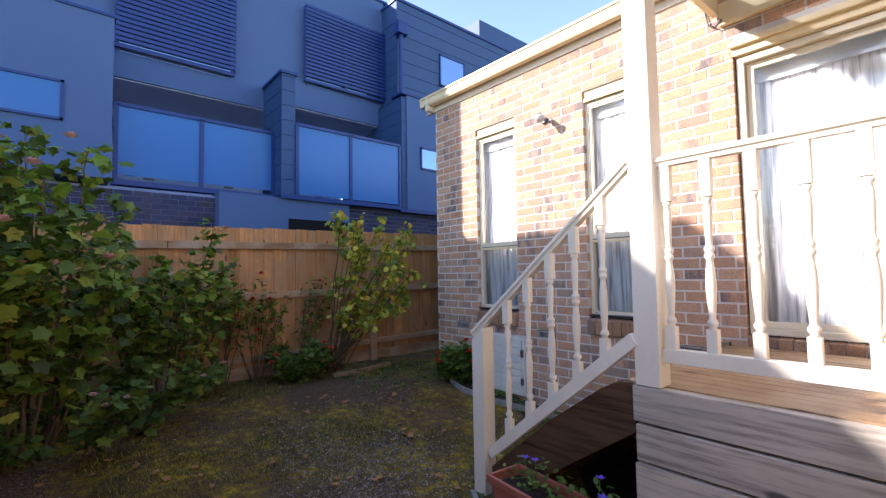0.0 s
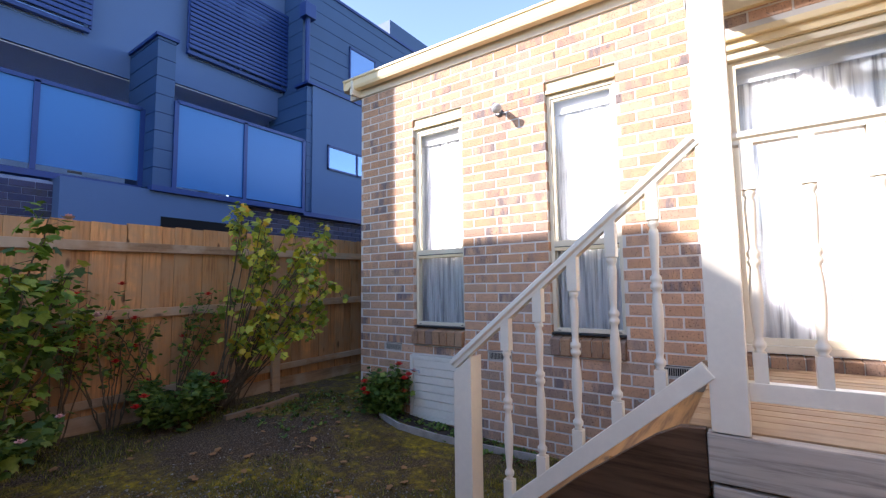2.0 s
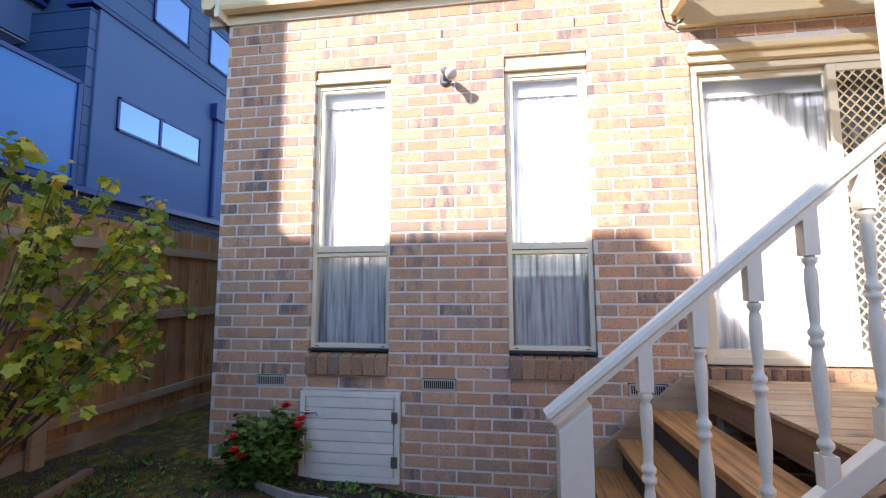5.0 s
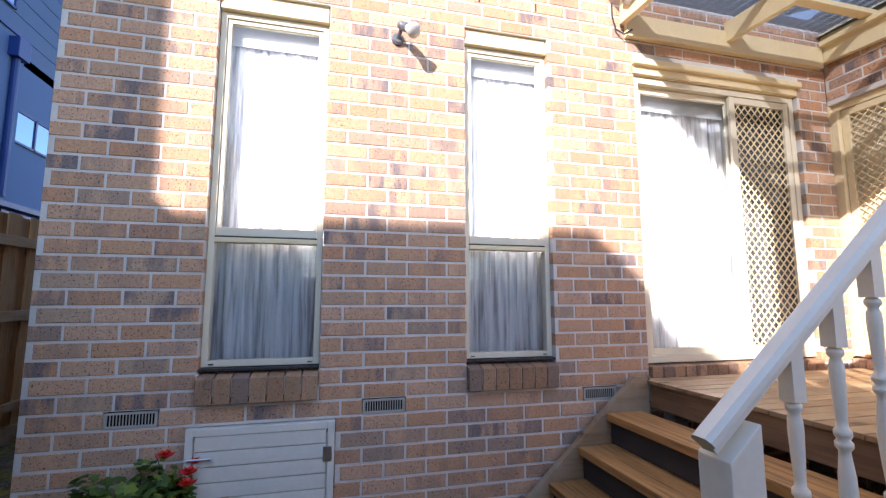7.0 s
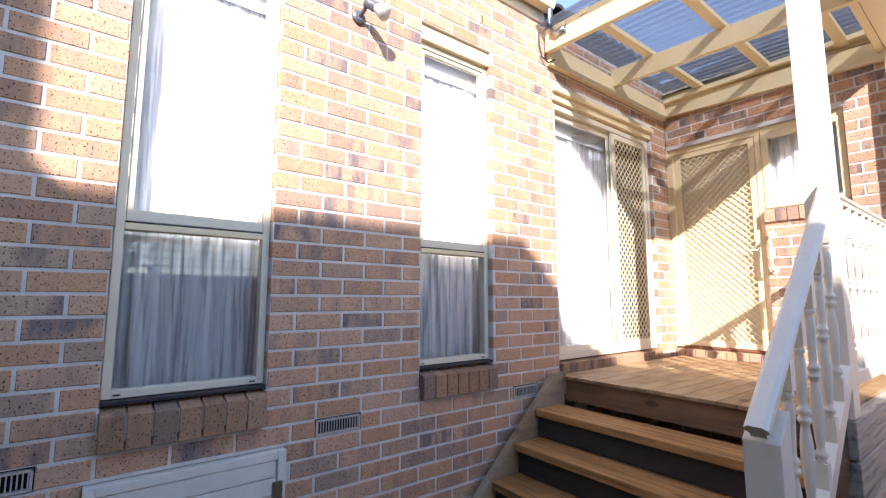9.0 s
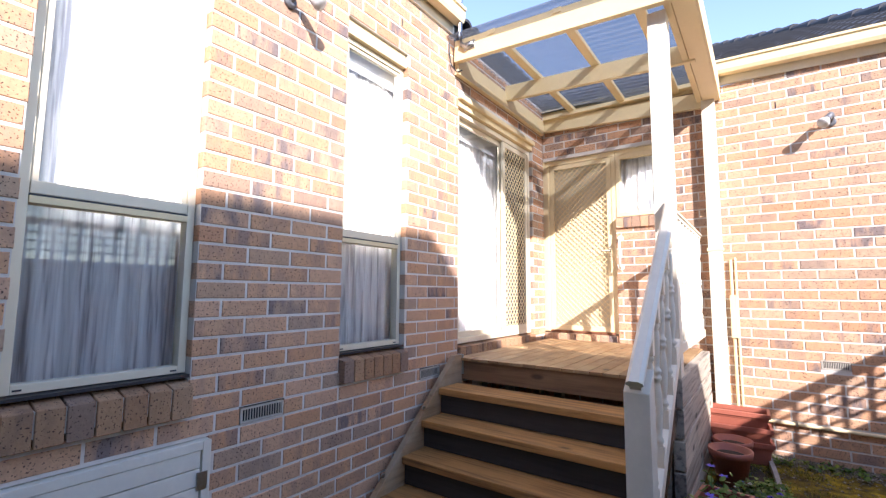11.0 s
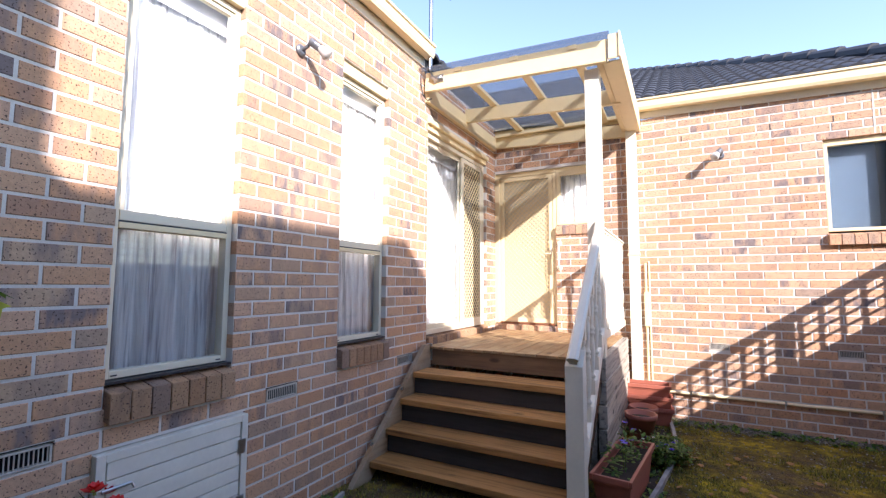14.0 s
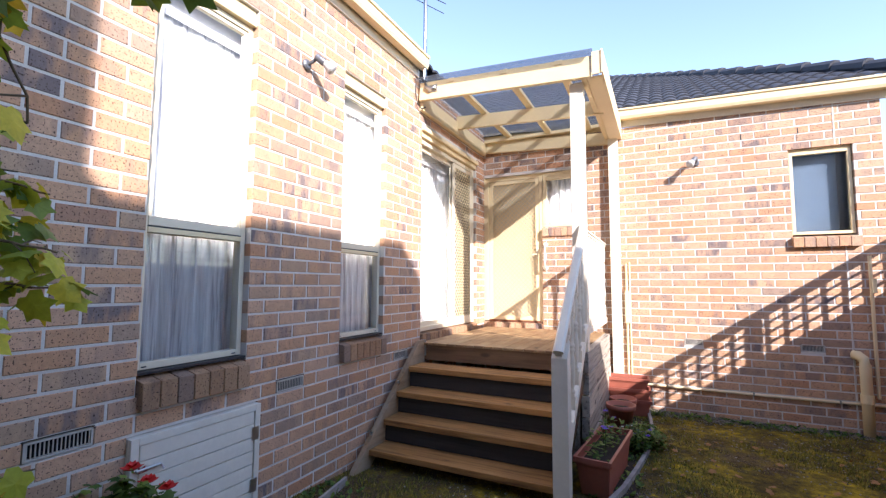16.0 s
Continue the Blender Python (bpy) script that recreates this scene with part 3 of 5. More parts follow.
def diamond(parent, axis, depth, a0, a1, z0, z1, pitch, rise, material, wide=0.007, deep=0.005):
    """A diamond grille clipped to a rectangle, as one mesh."""
    bm = bmesh.new()
    W, H = a1 - a0, z1 - z0
    for sgn in (1, -1):
        c = -H / rise - pitch
        while c < W + H / rise + pitch:
            pts = []
            for z in (0.0, H):
                u = c + sgn * z / rise
                pts.append((u, z))
            (u0, v0), (u1, v1) = pts
            lo, hi = 0.0, 1.0
            du = u1 - u0
            for bound, s in ((0.0, 1), (W, -1)):
                # keep s*(u-bound) >= 0
                f0, f1 = s * (u0 - bound), s * (u1 - bound)
                if f0 < 0 and f1 < 0:
                    lo = 2
                elif f0 < 0:
                    lo = max(lo, f0 / (f0 - f1))
                elif f1 < 0:
                    hi = min(hi, f0 / (f0 - f1))
            if hi - lo > 0.01:
                A = Vector((a0 + u0 + du * lo, 0, z0 + (v1 - v0) * lo))
                B = Vector((a0 + u0 + du * hi, 0, z0 + (v1 - v0) * hi))
                d = (B - A).normalized()
                nrm = Vector((-d.z, 0, d.x)) * wide / 2
                off = Vector((0, (deep / 2 if sgn > 0 else -deep / 2), 0))
                quad = [A + nrm, A - nrm, B - nrm, B + nrm]
                f = [bm.verts.new(q + off + Vector((0, -deep / 2, 0))) for q in quad]
                g = [bm.verts.new(q + off + Vector((0, deep / 2, 0))) for q in quad]
                bm.faces.new(f)
                bm.faces.new(g[::-1])
                for i in range(4):
                    bm.faces.new((f[i], g[i], g[(i + 1) % 4], f[(i + 1) % 4]))
            c += pitch
    for v in bm.verts:
        if axis == 0:
            v.co = Vector((depth + v.co.y, v.co.x, v.co.z))
        else:
            v.co = Vector((v.co.x, depth + v.co.y, v.co.z))
    ob = part("grille", bm, material, parent)
    ob["label"] = "cream diamond security grille"
    return ob


MESH, nt, b = nodes_of("black_insect_mesh")
b.inputs["Base Color"].default_value = (0.05, 0.05, 0.05, 1)
b.inputs["Roughness"].default_value = 0.6
see = nt.nodes.new("ShaderNodeBsdfTransparent")
half = nt.nodes.new("ShaderNodeMixShader")
half.inputs[0].default_value = 0.62
nt.links.new(b.outputs[0], half.inputs[1])
nt.links.new(see.outputs[0], half.inputs[2])
nt.links.new(half.outputs[0], nt.nodes["Material Output"].inputs[0])

# sliding door in the east wall
sd = structure("door_1", boxed(0.02, 0.285, 2.985, 0.11, 1.755, HEAD - 0.05), CREAM, "cream aluminium sliding door with a diamond security screen and white sheer curtain")
part("head_mould", boxed(-0.035, 0.26, 3.045, 0.02, 1.775, 3.093, bevel=0.012), CREAM, sd)
part("head_board", boxed(0.0, 0.27, 2.99, 0.018, 1.765, 3.043, bevel=0.004), CREAM, sd)
frame_bars(sd, "door_frame", 0.03, 0.11, 0.29, 1.75, 0.985, 2.98, 0.045, 0, ALU)
frame_bars(sd, "door_leaf", 0.075, 0.10, 0.86, 1.70, 1.03, 2.93, 0.045, 0, ALU)
pane(sd, boxed(0.086, 0.90, 1.07, 0.090, 1.66, 2.89, bevel=0))
frame_bars(sd, "screen_frame", 0.035, 0.06, 0.34, 0.905, 1.03, 2.93, 0.05, 0, ALU)
diamond(sd, 0, 0.047, 0.388, 0.857, 1.08, 2.88, 0.0625, 1.12, CREAM, 0.0085)
part("insect_mesh", boxed(0.0535, 0.385, 1.075, 0.0545, 0.86, 2.885, bevel=0), MESH, sd, "fine dark insect mesh")
pane(sd, boxed(0.096, 0.38, 1.05, 0.099, 0.86, 2.9, bevel=0))
part("valance", boxed(0.165, 0.30, 2.80, 0.17, 1.75, 2.96, bevel=0), HEADING, sd, "plain white curtain heading")
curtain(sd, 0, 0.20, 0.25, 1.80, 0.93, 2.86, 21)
rowlock(sd, 0, 0.285, 1.755, 0.025, 0.09, 0.892, 0.975, 0.008)

# security door and side window in the south wall
dd = structure("door_2", boxed(-0.80, -0.135, 2.885, 0.0, -0.07, 2.937), CREAM, "cream entrance door behind a diamond security screen door")
part("frame_jamb", boxed(-0.055, -0.135, 0.985, -0.004, -0.036, 2.883), CREAM, dd)
part("jamb_backing", boxed(-0.003, -0.138, 0.98, 0.10, -0.0335, 2.94, bevel=0), CREAM, dd)
part("frame_jamb", boxed(-0.80, -0.135, 0.985, -0.755, -0.07, 2.883), CREAM, dd)
frame_bars(dd, "screen_frame", -0.105, -0.075, -0.752, -0.058, 1.0, 2.88, 0.05, 1, CREAM)
diamond(dd, 1, -0.088, -0.702, -0.108, 1.05, 2.83, 0.060, 1.0, CREAM, 0.0085, 0.006)
part("door_leaf", boxed(-0.75, -0.16, 1.0, -0.06, -0.125, 2.88), plain("door_leaf_paint", (0.76, 0.68, 0.52), 0.5, 0.06), dd, "cream door leaf")
hd = part("handle", tube([(-0.725, -0.07, 1.86), (-0.725, -0.035, 1.86), (-0.66, -0.032, 1.86)], 0.008), ALU, dd, "lever handle")
part("plate", boxed(-0.74, -0.075, 1.80, -0.71, -0.068, 1.95), ALU, dd)
part("threshold", boxed(-0.76, -0.12, 0.975, -0.03, -0.06, 0.998), wood("threshold_wood", (0.2, 0.08, 0.04), (0.1, 0.04, 0.02), 0), dd)
gr = thing("grab_rail", "white curved grab rail screwed to the bricks beside the door", "grab rail", (-0.845, -0.03, 1.83))
part("bar", tube([(0, 0.0, 0.15), (0, 0.03, 0.155), (0, 0.052, 0.14), (0, 0.06, 0.10), (0, 0.06, -0.10), (0, 0.052, -0.14), (0, 0.03, -0.155), (0, 0.0, -0.15)], 0.013, 10), WHITE, gr, "", True)
for e in (0.15, -0.15):
    part("flange", tube([(0, -0.002, e), (0, 0.009, e)], 0.032, 16), WHITE, gr)
rowlock(dd, 1, -0.79, 0.0, 0.02, 0.09, 0.892, 0.972, 0.006)
sw = structure("window_3", boxed(-1.365, -0.135, 2.885, -0.803, -0.07, 2.937), CREAM, "small cream side window with white curtain")
frame_bars(sw, "window_frame", -0.125, -0.065, -1.362, -0.805, 2.215, 2.883, 0.045, 1, CREAM)
pane(sw, boxed(-1.32, -0.098, 2.255, -0.85, -0.094, 2.84, bevel=0))
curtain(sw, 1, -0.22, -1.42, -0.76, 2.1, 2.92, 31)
rowlock(sw, 1, -1.365, -0.803, 0.02, 0.09, 2.10, 2.21, 0.012)
ww = structure("window_4", boxed(-3.925, -0.135, 2.865, -3.415, -0.06, 2.897), CREAM, "cream framed window with wet obscure glass")
frame_bars(ww, "window_frame", -0.125, -0.06, -3.923, -3.417, 1.995, 2.863, 0.03, 1, CREAM)
pane(ww, boxed(-3.895, -0.10, 2.02, -3.445, -0.094, 2.835, bevel=0), OBSCURE)
part("blind", boxed(-3.83, -0.18, 2.0, -3.40, -0.17, 2.85, bevel=0), plain("blue_grey_blind", (0.25, 0.30, 0.36), 0.8), ww)
rowlock(ww, 1, -3.95, -3.40, 0.05, 0.09, 1.885, 1.985, 0.025)

# subfloor hatch
ht = structure("door_3", boxed(-0.012, 3.742, 0.165, 0.05, 4.458, 0.76, bevel=0.002), HATCH, "small pale timber subfloor hatch with a bolt and hinges")
bm = bmesh.new()
for i in range(7):
    z = 0.205 + i * 0.0745
    box(bm, -0.03, 3.785, z, -0.01, 4.415, z + 0.070, 0.003)
part("board_panel", bm, HATCH, ht)
frame_bars(ht, "frame_batten", -0.034, -0.012, 3.742, 4.458, 0.165, 0.76, 0.036, 0, HATCH)
part("gap", boxed(-0.013, 3.78, 0.70, -0.0115, 4.42, 0.722, bevel=0), BLACK, ht)
part("bolt", tube([(-0.05, 4.44, 0.62), (-0.05, 4.33, 0.62), (-0.062, 4.32, 0.60)], 0.007), STEEL, ht, "steel barrel bolt")
for z in (0.27, 0.56):
    part("hinge", boxed(-0.037, 3.755, z, -0.033, 3.80, z + 0.075, bevel=0.001), STEEL, ht, "worn steel hinge")


def air_vent(place, o):
    bm = bmesh.new()
    v = thing("air_vent", "small slotted metal wall vent between the bricks", "vent", place @ Vector(((o[0] + o[1]) / 2, 0.0, o[2])), "wall vents", math.degrees(place.to_euler().z))
    L, h = o[1] - o[0] - 0.008, o[3] - o[2] - 0.008
    box(bm, -L / 2, 0.022, 0.004, L / 2, 0.05, h)
    part("backing", bm, VOID, v)
    bm = bmesh.new()
    for s in (-1, 1):
        box(bm, s * L / 2 - s * 0.008, -0.001, 0.004, s * L / 2, 0.02, h)
    box(bm, -L / 2, -0.001, 0.004, L / 2, 0.02, 0.012)
    box(bm, -L / 2, -0.001, h - 0.008, L / 2, 0.02, h)
    part("frame", bm, VENT, v)
    n = 16
    for i in range(n):
        u = -L / 2 + 0.012 + (L - 0.024) * i / (n - 1)
        part("slat", boxed(u - 0.0022, 0.003, 0.012, u + 0.0022, 0.006, h - 0.008, bevel=0), VENT, v)


for o in VENTS_MAIN:
    air_vent(MAIN, o)
for o in VENTS_WING:
    air_vent(WING, o)


def gutter(name, a, b, out, label):
    """Fascia board, rolled gutter and trim along a wall head from a to b, facing out."""
    a, b, out = Vector(a), Vector(b), Vector(out)
    prof = [(0.02, 0.10), (0.02, 0.075), (0.055, 0.05), (0.115, 0.055), (0.128, 0.085), (0.128, 0.150), (0.142, 0.158), (0.142, 0.178), (0.122, 0.178), (0.118, 0.165), (0.118, 0.09), (0.05, 0.075), (0.03, 0.10)]
    bm = bmesh.new()
    ra = [bm.verts.new(a + out * p + Vector((0, 0, q))) for p, q in prof]
    rb = [bm.verts.new(b + out * p + Vector((0, 0, q))) for p, q in prof]
    n = len(prof)
    for i in range(n):
        bm.faces.new((ra[i], ra[(i + 1) % n], rb[(i + 1) % n], rb[i]))
    bm.faces.new(ra[::-1])
    bm.faces.new(rb)
    g = structure(name, bm, CREAM, label)
    d = (b - a).normalized()
    s = bmesh.new()
    for lo, hi, t in ((-0.012, 0.055, 0.018), (0.058, 0.17, 0.012)):
        vs = []
        for e in (a, b):
            for p, q in ((-0.02, lo), (t, lo), (t, hi), (-0.02, hi)):
                vs.append(s.verts.new(e + out * p + Vector((0, 0, q))))
        for q in ((0, 1, 2, 3), (7, 6, 5, 4), (0, 4, 5, 1), (1, 5, 6, 2), (2, 6, 7, 3), (3, 7, 4, 0)):
            s.faces.new([vs[i] for i in q])
    part("fascia", s, WHITE, g)
    return g


gutter("gutter_east", (0, 1.86, 3.58), (0, 5.33, 3.58), (-1, 0, 0), "cream rolled gutter and fascia above the brick wall")
gutter("gutter_north", (-0.14, 5.19, 3.58), (6, 5.19, 3.58), (0, 1, 0), "cream rolled gutter on the shaded side")
gutter("gutter_south", (-4.30, -0.03, 3.325), (-1.74, -0.03, 3.40), (0, 1, 0), "cream rolled gutter and fascia above the wing wall")

structure("fascia_south", boxed(-1.735, -0.06, 3.374, 0.0, -0.026, 3.56, bevel=0.003), CREAM, "cream fascia board above the pergola roof")

# roofs
SLOPE = 0.52


def tile_roof(name, label, u0, u1, rows, to_world, hip):
    """Rolled concrete tiles in courses; u across, v up the slope; hip(v) gives the lowest and highest u of a course."""
    verts, faces = [], []
    step, gauge, per = 0.025, 0.31, 0.15
    for r in range(rows):
        lo, hi = hip(r * gauge)
        lo, hi = max(lo, u0), min(hi, u1)
        n = int((hi - lo) / step)
        if n < 3:
            continue
        k0 = len(verts)
        for i in range(n + 1):
            u = lo + i * step
            w = 0.028 * abs(math.sin(math.pi * u / per)) ** 0.8
            for v, lift in ((r * gauge, 0.006), (r * gauge, 0.030), ((r + 1) * gauge + 0.03, 0.012)):
                verts.append(to_world(u, v, w + lift))
        for i in range(n):
            a, b = k0 + 3 * i, k0 + 3 * i + 3
            faces += [(a, b, b + 1, a + 1), (a + 1, b + 1, b + 2, a + 2)]
    return tagged(pydata(name, verts, faces, ROOFTILE), label, kind="structure")


cs, sn_ = 1 / math.hypot(1, SLOPE), SLOPE / math.hypot(1, SLOPE)
tile_roof("roof_south", "charcoal rolled concrete tile roof", -4.4, 3.0, 26, lambda u, v, h: (u, 0.06 - v * cs + h * sn_, 3.535 + 0.03 * (u + 2.9) + v * sn_ + h * cs), lambda v: (-4.35 + v * cs * 0.55, 3.0))
bm = bmesh.new()
for k in range(22):
    v0, v1 = k * 0.36, k * 0.36 + 0.38
    p = [Vector((-4.35 + v * cs * 0.55, 0.06 - v * cs, 3.575 + v * sn_)) for v in (v0, v1)]
    tube([p[0] + Vector((0, 0, 0.02)), p[1]], 0.075, 8, 0.06, bm)
part("hip_cap", bm, ROOFTILE, bpy.data.objects["roof_south"])
tile_roof("roof_east", "charcoal tile roof above the east wall", -5.3, 0.0, 8, lambda u, v, h: (-0.06 + v * cs * 0.9 - h * 0.3, -u, 3.70 + v * 0.36 + h * cs), lambda v: (-5.3 + v, 0.0))
rf = bmesh.new()
for q in (((-4.3, 0.02, 3.51), (3, 0.02, 3.51), (3, -7.5, 7.4), (0, -7.5, 7.4)), ((0.0, 5.2, 3.66), (0.0, -0.1, 3.66), (2.9, -0.1, 4.7), (2.9, 2.6, 4.7))):
    rf.faces.new([rf.verts.new(p) for p in q])
structure("roof_deck", rf, ROOFTILE, "roof lining under the tiles")

# ---- deck, stairs and rails ----
DZ = 0.905
deck = thing("deck", "raised timber deck with weathered side boards", "deck", (-0.8, 0.9, 0))
D0 = Vector((-0.8, 0.9, 0))


def dpart(name, bm, material, label="", parent=deck, base=D0):
    bmesh.ops.translate(bm, vec=-base, verts=bm.verts)
    return part(name, bm, material, parent, label)


rng = random.Random(4)
DECK_Y = wood("deck_board_wood", (0.34, 0.195, 0.09), (0.20, 0.11, 0.05), 1, (0.40, 0.27, 0.14), True, 0.6)
for i in range(16):
    x1 = -0.055 - i * 0.0935
    e = rng.uniform(-0.0015, 0.0015)
    dpart("deck_board", boxed(x1 - 0.089, 0.0, DZ - 0.022 + e, x1, 1.86, DZ + e, bevel=0.003), DECK_Y)
dpart("front_fascia", boxed(-1.533, 1.812, DZ - 0.165, -0.06, 1.845, DZ - 0.024), wood("fascia_wood", (0.31, 0.18, 0.09), (0.18, 0.10, 0.05), 0))
for i in range(5):
    z1 = DZ - 0.004 - i * 0.178
    if z1 - 0.168 > 0.0:
        dpart("side_board", boxed(-1.615 + rng.uniform(-0.004, 0.004), 0.12, z1 - 0.165, -1.550, 1.79 + rng.uniform(-0.008, 0.008), z1, bevel=0.005), GREY_WOOD, "weathered grey side board")
for y in (0.10, 0.65, 1.2, 1.75):
    for x in (-0.2, -1.49):
        dpart("stump", boxed(x - 0.045, y - 0.045, -0.1, x + 0.045, y + 0.045, DZ - 0.17), GREY_WOOD)
for y in (0.10, 0.65, 1.2):
    dpart("joist", boxed(-1.54, y - 0.022, DZ - 0.165, -0.05, y + 0.022, DZ - 0.024), GREY_WOOD)

stairs = thing("stairs", "open timber steps of worn brown treads up to the deck", "stairs", (-0.8, 2.3, 0))
S0 = Vector((-0.8, 2.3, 0))
for i in range(4):
    yf, zt = 2.745 - i * 0.195, 0.185 + i * 0.180
    dpart("tread", boxed(-1.533, yf - 0.245, zt - 0.045, -0.105, yf, zt, bevel=0.006), TREAD_WOOD, "", stairs, S0)


# riser boards coloured near-black to give the shade behind the treads
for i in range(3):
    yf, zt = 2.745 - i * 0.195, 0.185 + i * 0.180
    dpart("riser", boxed(-1.530, yf - 0.244, zt + 0.004, -0.104, yf - 0.226, zt + 0.128, bevel=0.002), RISER, "riser board behind the open step, near-black for the shade there", stairs, S0)
INNER_STRING = [(3.02, -0.02), (2.80, -0.02), (1.845, 0.68), (1.845, 0.925), (1.94, 0.925)]
OUTER_STRING = [(3.03, -0.02), (2.78, -0.02), (1.80, 0.67), (1.80, 0.905), (1.885, 0.898), (1.975, 0.848), (2.28, 0.625)]


def stringer(x, outline):
    bm = bmesh.new()
    f = [bm.verts.new((x, a, b)) for a, b in outline]
    g = [bm.verts.new((x - 0.045, a, b)) for a, b in outline]
    bm.faces.new(f)
    bm.faces.new(g[::-1])
    n = len(outline)
    for i in range(n):
        bm.faces.new((f[i], g[i], g[(i + 1) % n], f[(i + 1) % n]))
    bmesh.ops.bevel(bm, geom=list(bm.edges), offset=0.003, segments=1, affect="EDGES")
    return bm


dpart("stringer", stringer(-0.055, INNER_STRING), STRING_WOOD, "", stairs, S0)
dpart("stringer", stringer(-1.535, OUTER_STRING), DARK_WOOD, "dark-stained glossy outer stringer", stairs, S0)
for z, y in ((0.30, 2.72), (0.62, 2.33)):
    dpart("bolt", tube([(-0.098, y, z), (-0.108, y, z)], 0.014, 8), STEEL, "", stairs, S0)
dpart("bracket", boxed(-0.115, 1.845, 0.78, -0.06, 1.852, 0.93, bevel=0.001), STEEL, "galvanised angle bracket", stairs, S0)

# post and pergola
perg = thing("pergola", "cream painted timber pergola with clear corrugated roof sheets", "pergola", (-0.8, 0.9, DZ))
P0 = Vector((-0.8, 0.9, DZ))


def ppart(name, bm, material, label="", parent=None):
    bmesh.ops.translate(bm, vec=-P0, verts=bm.verts)
    return part(name, bm, material, parent or perg, label)


def roof_z(x):
    return 3.50 + 0.055 * x


ppart("post", boxed(-1.608, 1.664, DZ, -1.495, 1.780, roof_z(-1.55) - 0.18, bevel=0.004), WHITE, "cream square post with worn foot")
for y, t, drop in ((1.85, 0.045, 0.0), (0.95, 0.045, 0.02), (0.0, 0.045, 0.06)):
    ppart("rafter", beam((-0.03, y, roof_z(0) - 0.09 - drop), (-1.69, y, roof_z(-1.69) - 0.09 - drop), t, 0.18 if y > 1 else 0.15), PERG)
ppart("wall_plate", boxed(-0.045, 0.03, 3.235, -0.003, 1.825, 3.40), PERG)
ppart("wall_plate", boxed(-1.66, -0.02, 3.40, -0.05, 0.07, 3.44), PERG)
ppart("edge_beam", boxed(-1.645, 0.03, 3.24, -1.60, 1.825, 3.39), PERG)
for x in (-0.38, -0.92, -1.42):
    ppart("batten", boxed(x - 0.035, 0.0, roof_z(x) - 0.035, x + 0.035, 1.88, roof_z(x) + 0.003), PERG)
ppart("barge_board", boxed(-1.79, -0.02, 3.235, -1.775, 1.90, 3.44), CREAM)
bm = bmesh.new()
box(bm, -1.774, 0.0, 3.235, -1.65, 1.825, 3.245)
box(bm, -1.657, 0.0, 3.246, -1.65, 1.825, 3.40)
box(bm, -1.774, 1.876, 3.235, -1.70, 1.89, 3.43)
ppart("gutter", bm, CREAM, "cream box gutter")
verts, faces = [], []
ny, nx = 340, 4
for i in range(ny + 1):
    y = -0.02 + 1.97 * i / ny
    for j in range(nx + 1):
        x = 0.02 - 1.73 * j / nx
        verts.append((x - P0.x, y - P0.y, roof_z(x) + 0.028 + 0.009 * math.sin(2 * math.pi * y / 0.076) - P0.z))
for i in range(ny):
    for j in range(nx):
        k = i * (nx + 1) + j
        faces.append((k, k + 1, k + nx + 2, k + nx + 1))
sheet = pydata("roof_sheet", verts, faces, POLY, perg, True)
sheet["label"] = "clear corrugated polycarbonate sheet"
md = sheet.modifiers.new("thick", "SOLIDIFY")
md.thickness = 0.0015
# downpipe from the pergola gutter
dp = thing("downpipe", "cream rectangular downpipe beside the deck", "downpipe", (-1.69, 0.03, 0.3))
part("pipe", boxed(-0.055, -0.05, 0.0, 0.055, 0.03, 2.95, bevel=0.006), WHITE, dp)
part("strap", boxed(-0.065, -0.055, 1.5, 0.065, 0.035, 1.53, bevel=0.002), CREAM, dp)
part("shoe", boxed(-0.05, -0.05, -0.3, 0.05, 0.025, 0.0, bevel=0.006), WHITE, dp)

# balustrades
BAL = [(0.020, 0.0), (0.012, 0.008), (0.021, 0.022), (0.021, 0.034), (0.013, 0.045), (0.0135, 0.06), (0.0175, 0.11), (0.0215, 0.18), (0.020, 0.235), (0.0145, 0.285), (0.0135, 0.30), (0.021, 0.31),
       (0.021, 0.322), (0.015, 0.33), (0.021, 0.34), (0.021, 0.352), (0.0135, 0.362), (0.0135, 0.38), (0.016, 0.43), (0.0185, 0.50), (0.0175, 0.53), (0.0125, 0.545), (0.020, 0.556), (0.020, 0.568), (0.0125, 0.575)]


def baluster(parent, x, y, z0, z1, lean):
    """Turned baluster between two square blocks whose ends follow the rails' lean (rise per metre along -y)."""
    hb = (z1 - z0 - 0.575) * 0.38
    bm = bmesh.new()
    for a, b, cut in ((z0, z0 + hb, 0), (z0 + hb + 0.575, z1, 1)):
        vs = box(bm, x - 0.021, y - 0.021, a, x + 0.021, y + 0.021, b)
        for v in vs:
            end = v.co.z < a + 1e-4 if cut == 0 else v.co.z > b - 1e-4
            if end:
                v.co.z -= lean * (v.co.y - y)
    lathe(BAL, 14, bm, (x, y, z0 + hb))
    ob = part("baluster", bm, WHITE, parent, "", False)
    for p in ob.data.polygons:
        p.use_smooth = len(p.vertices) == 4 and abs(p.normal.z) < 0.999 and p.area < 0.0012
    return ob


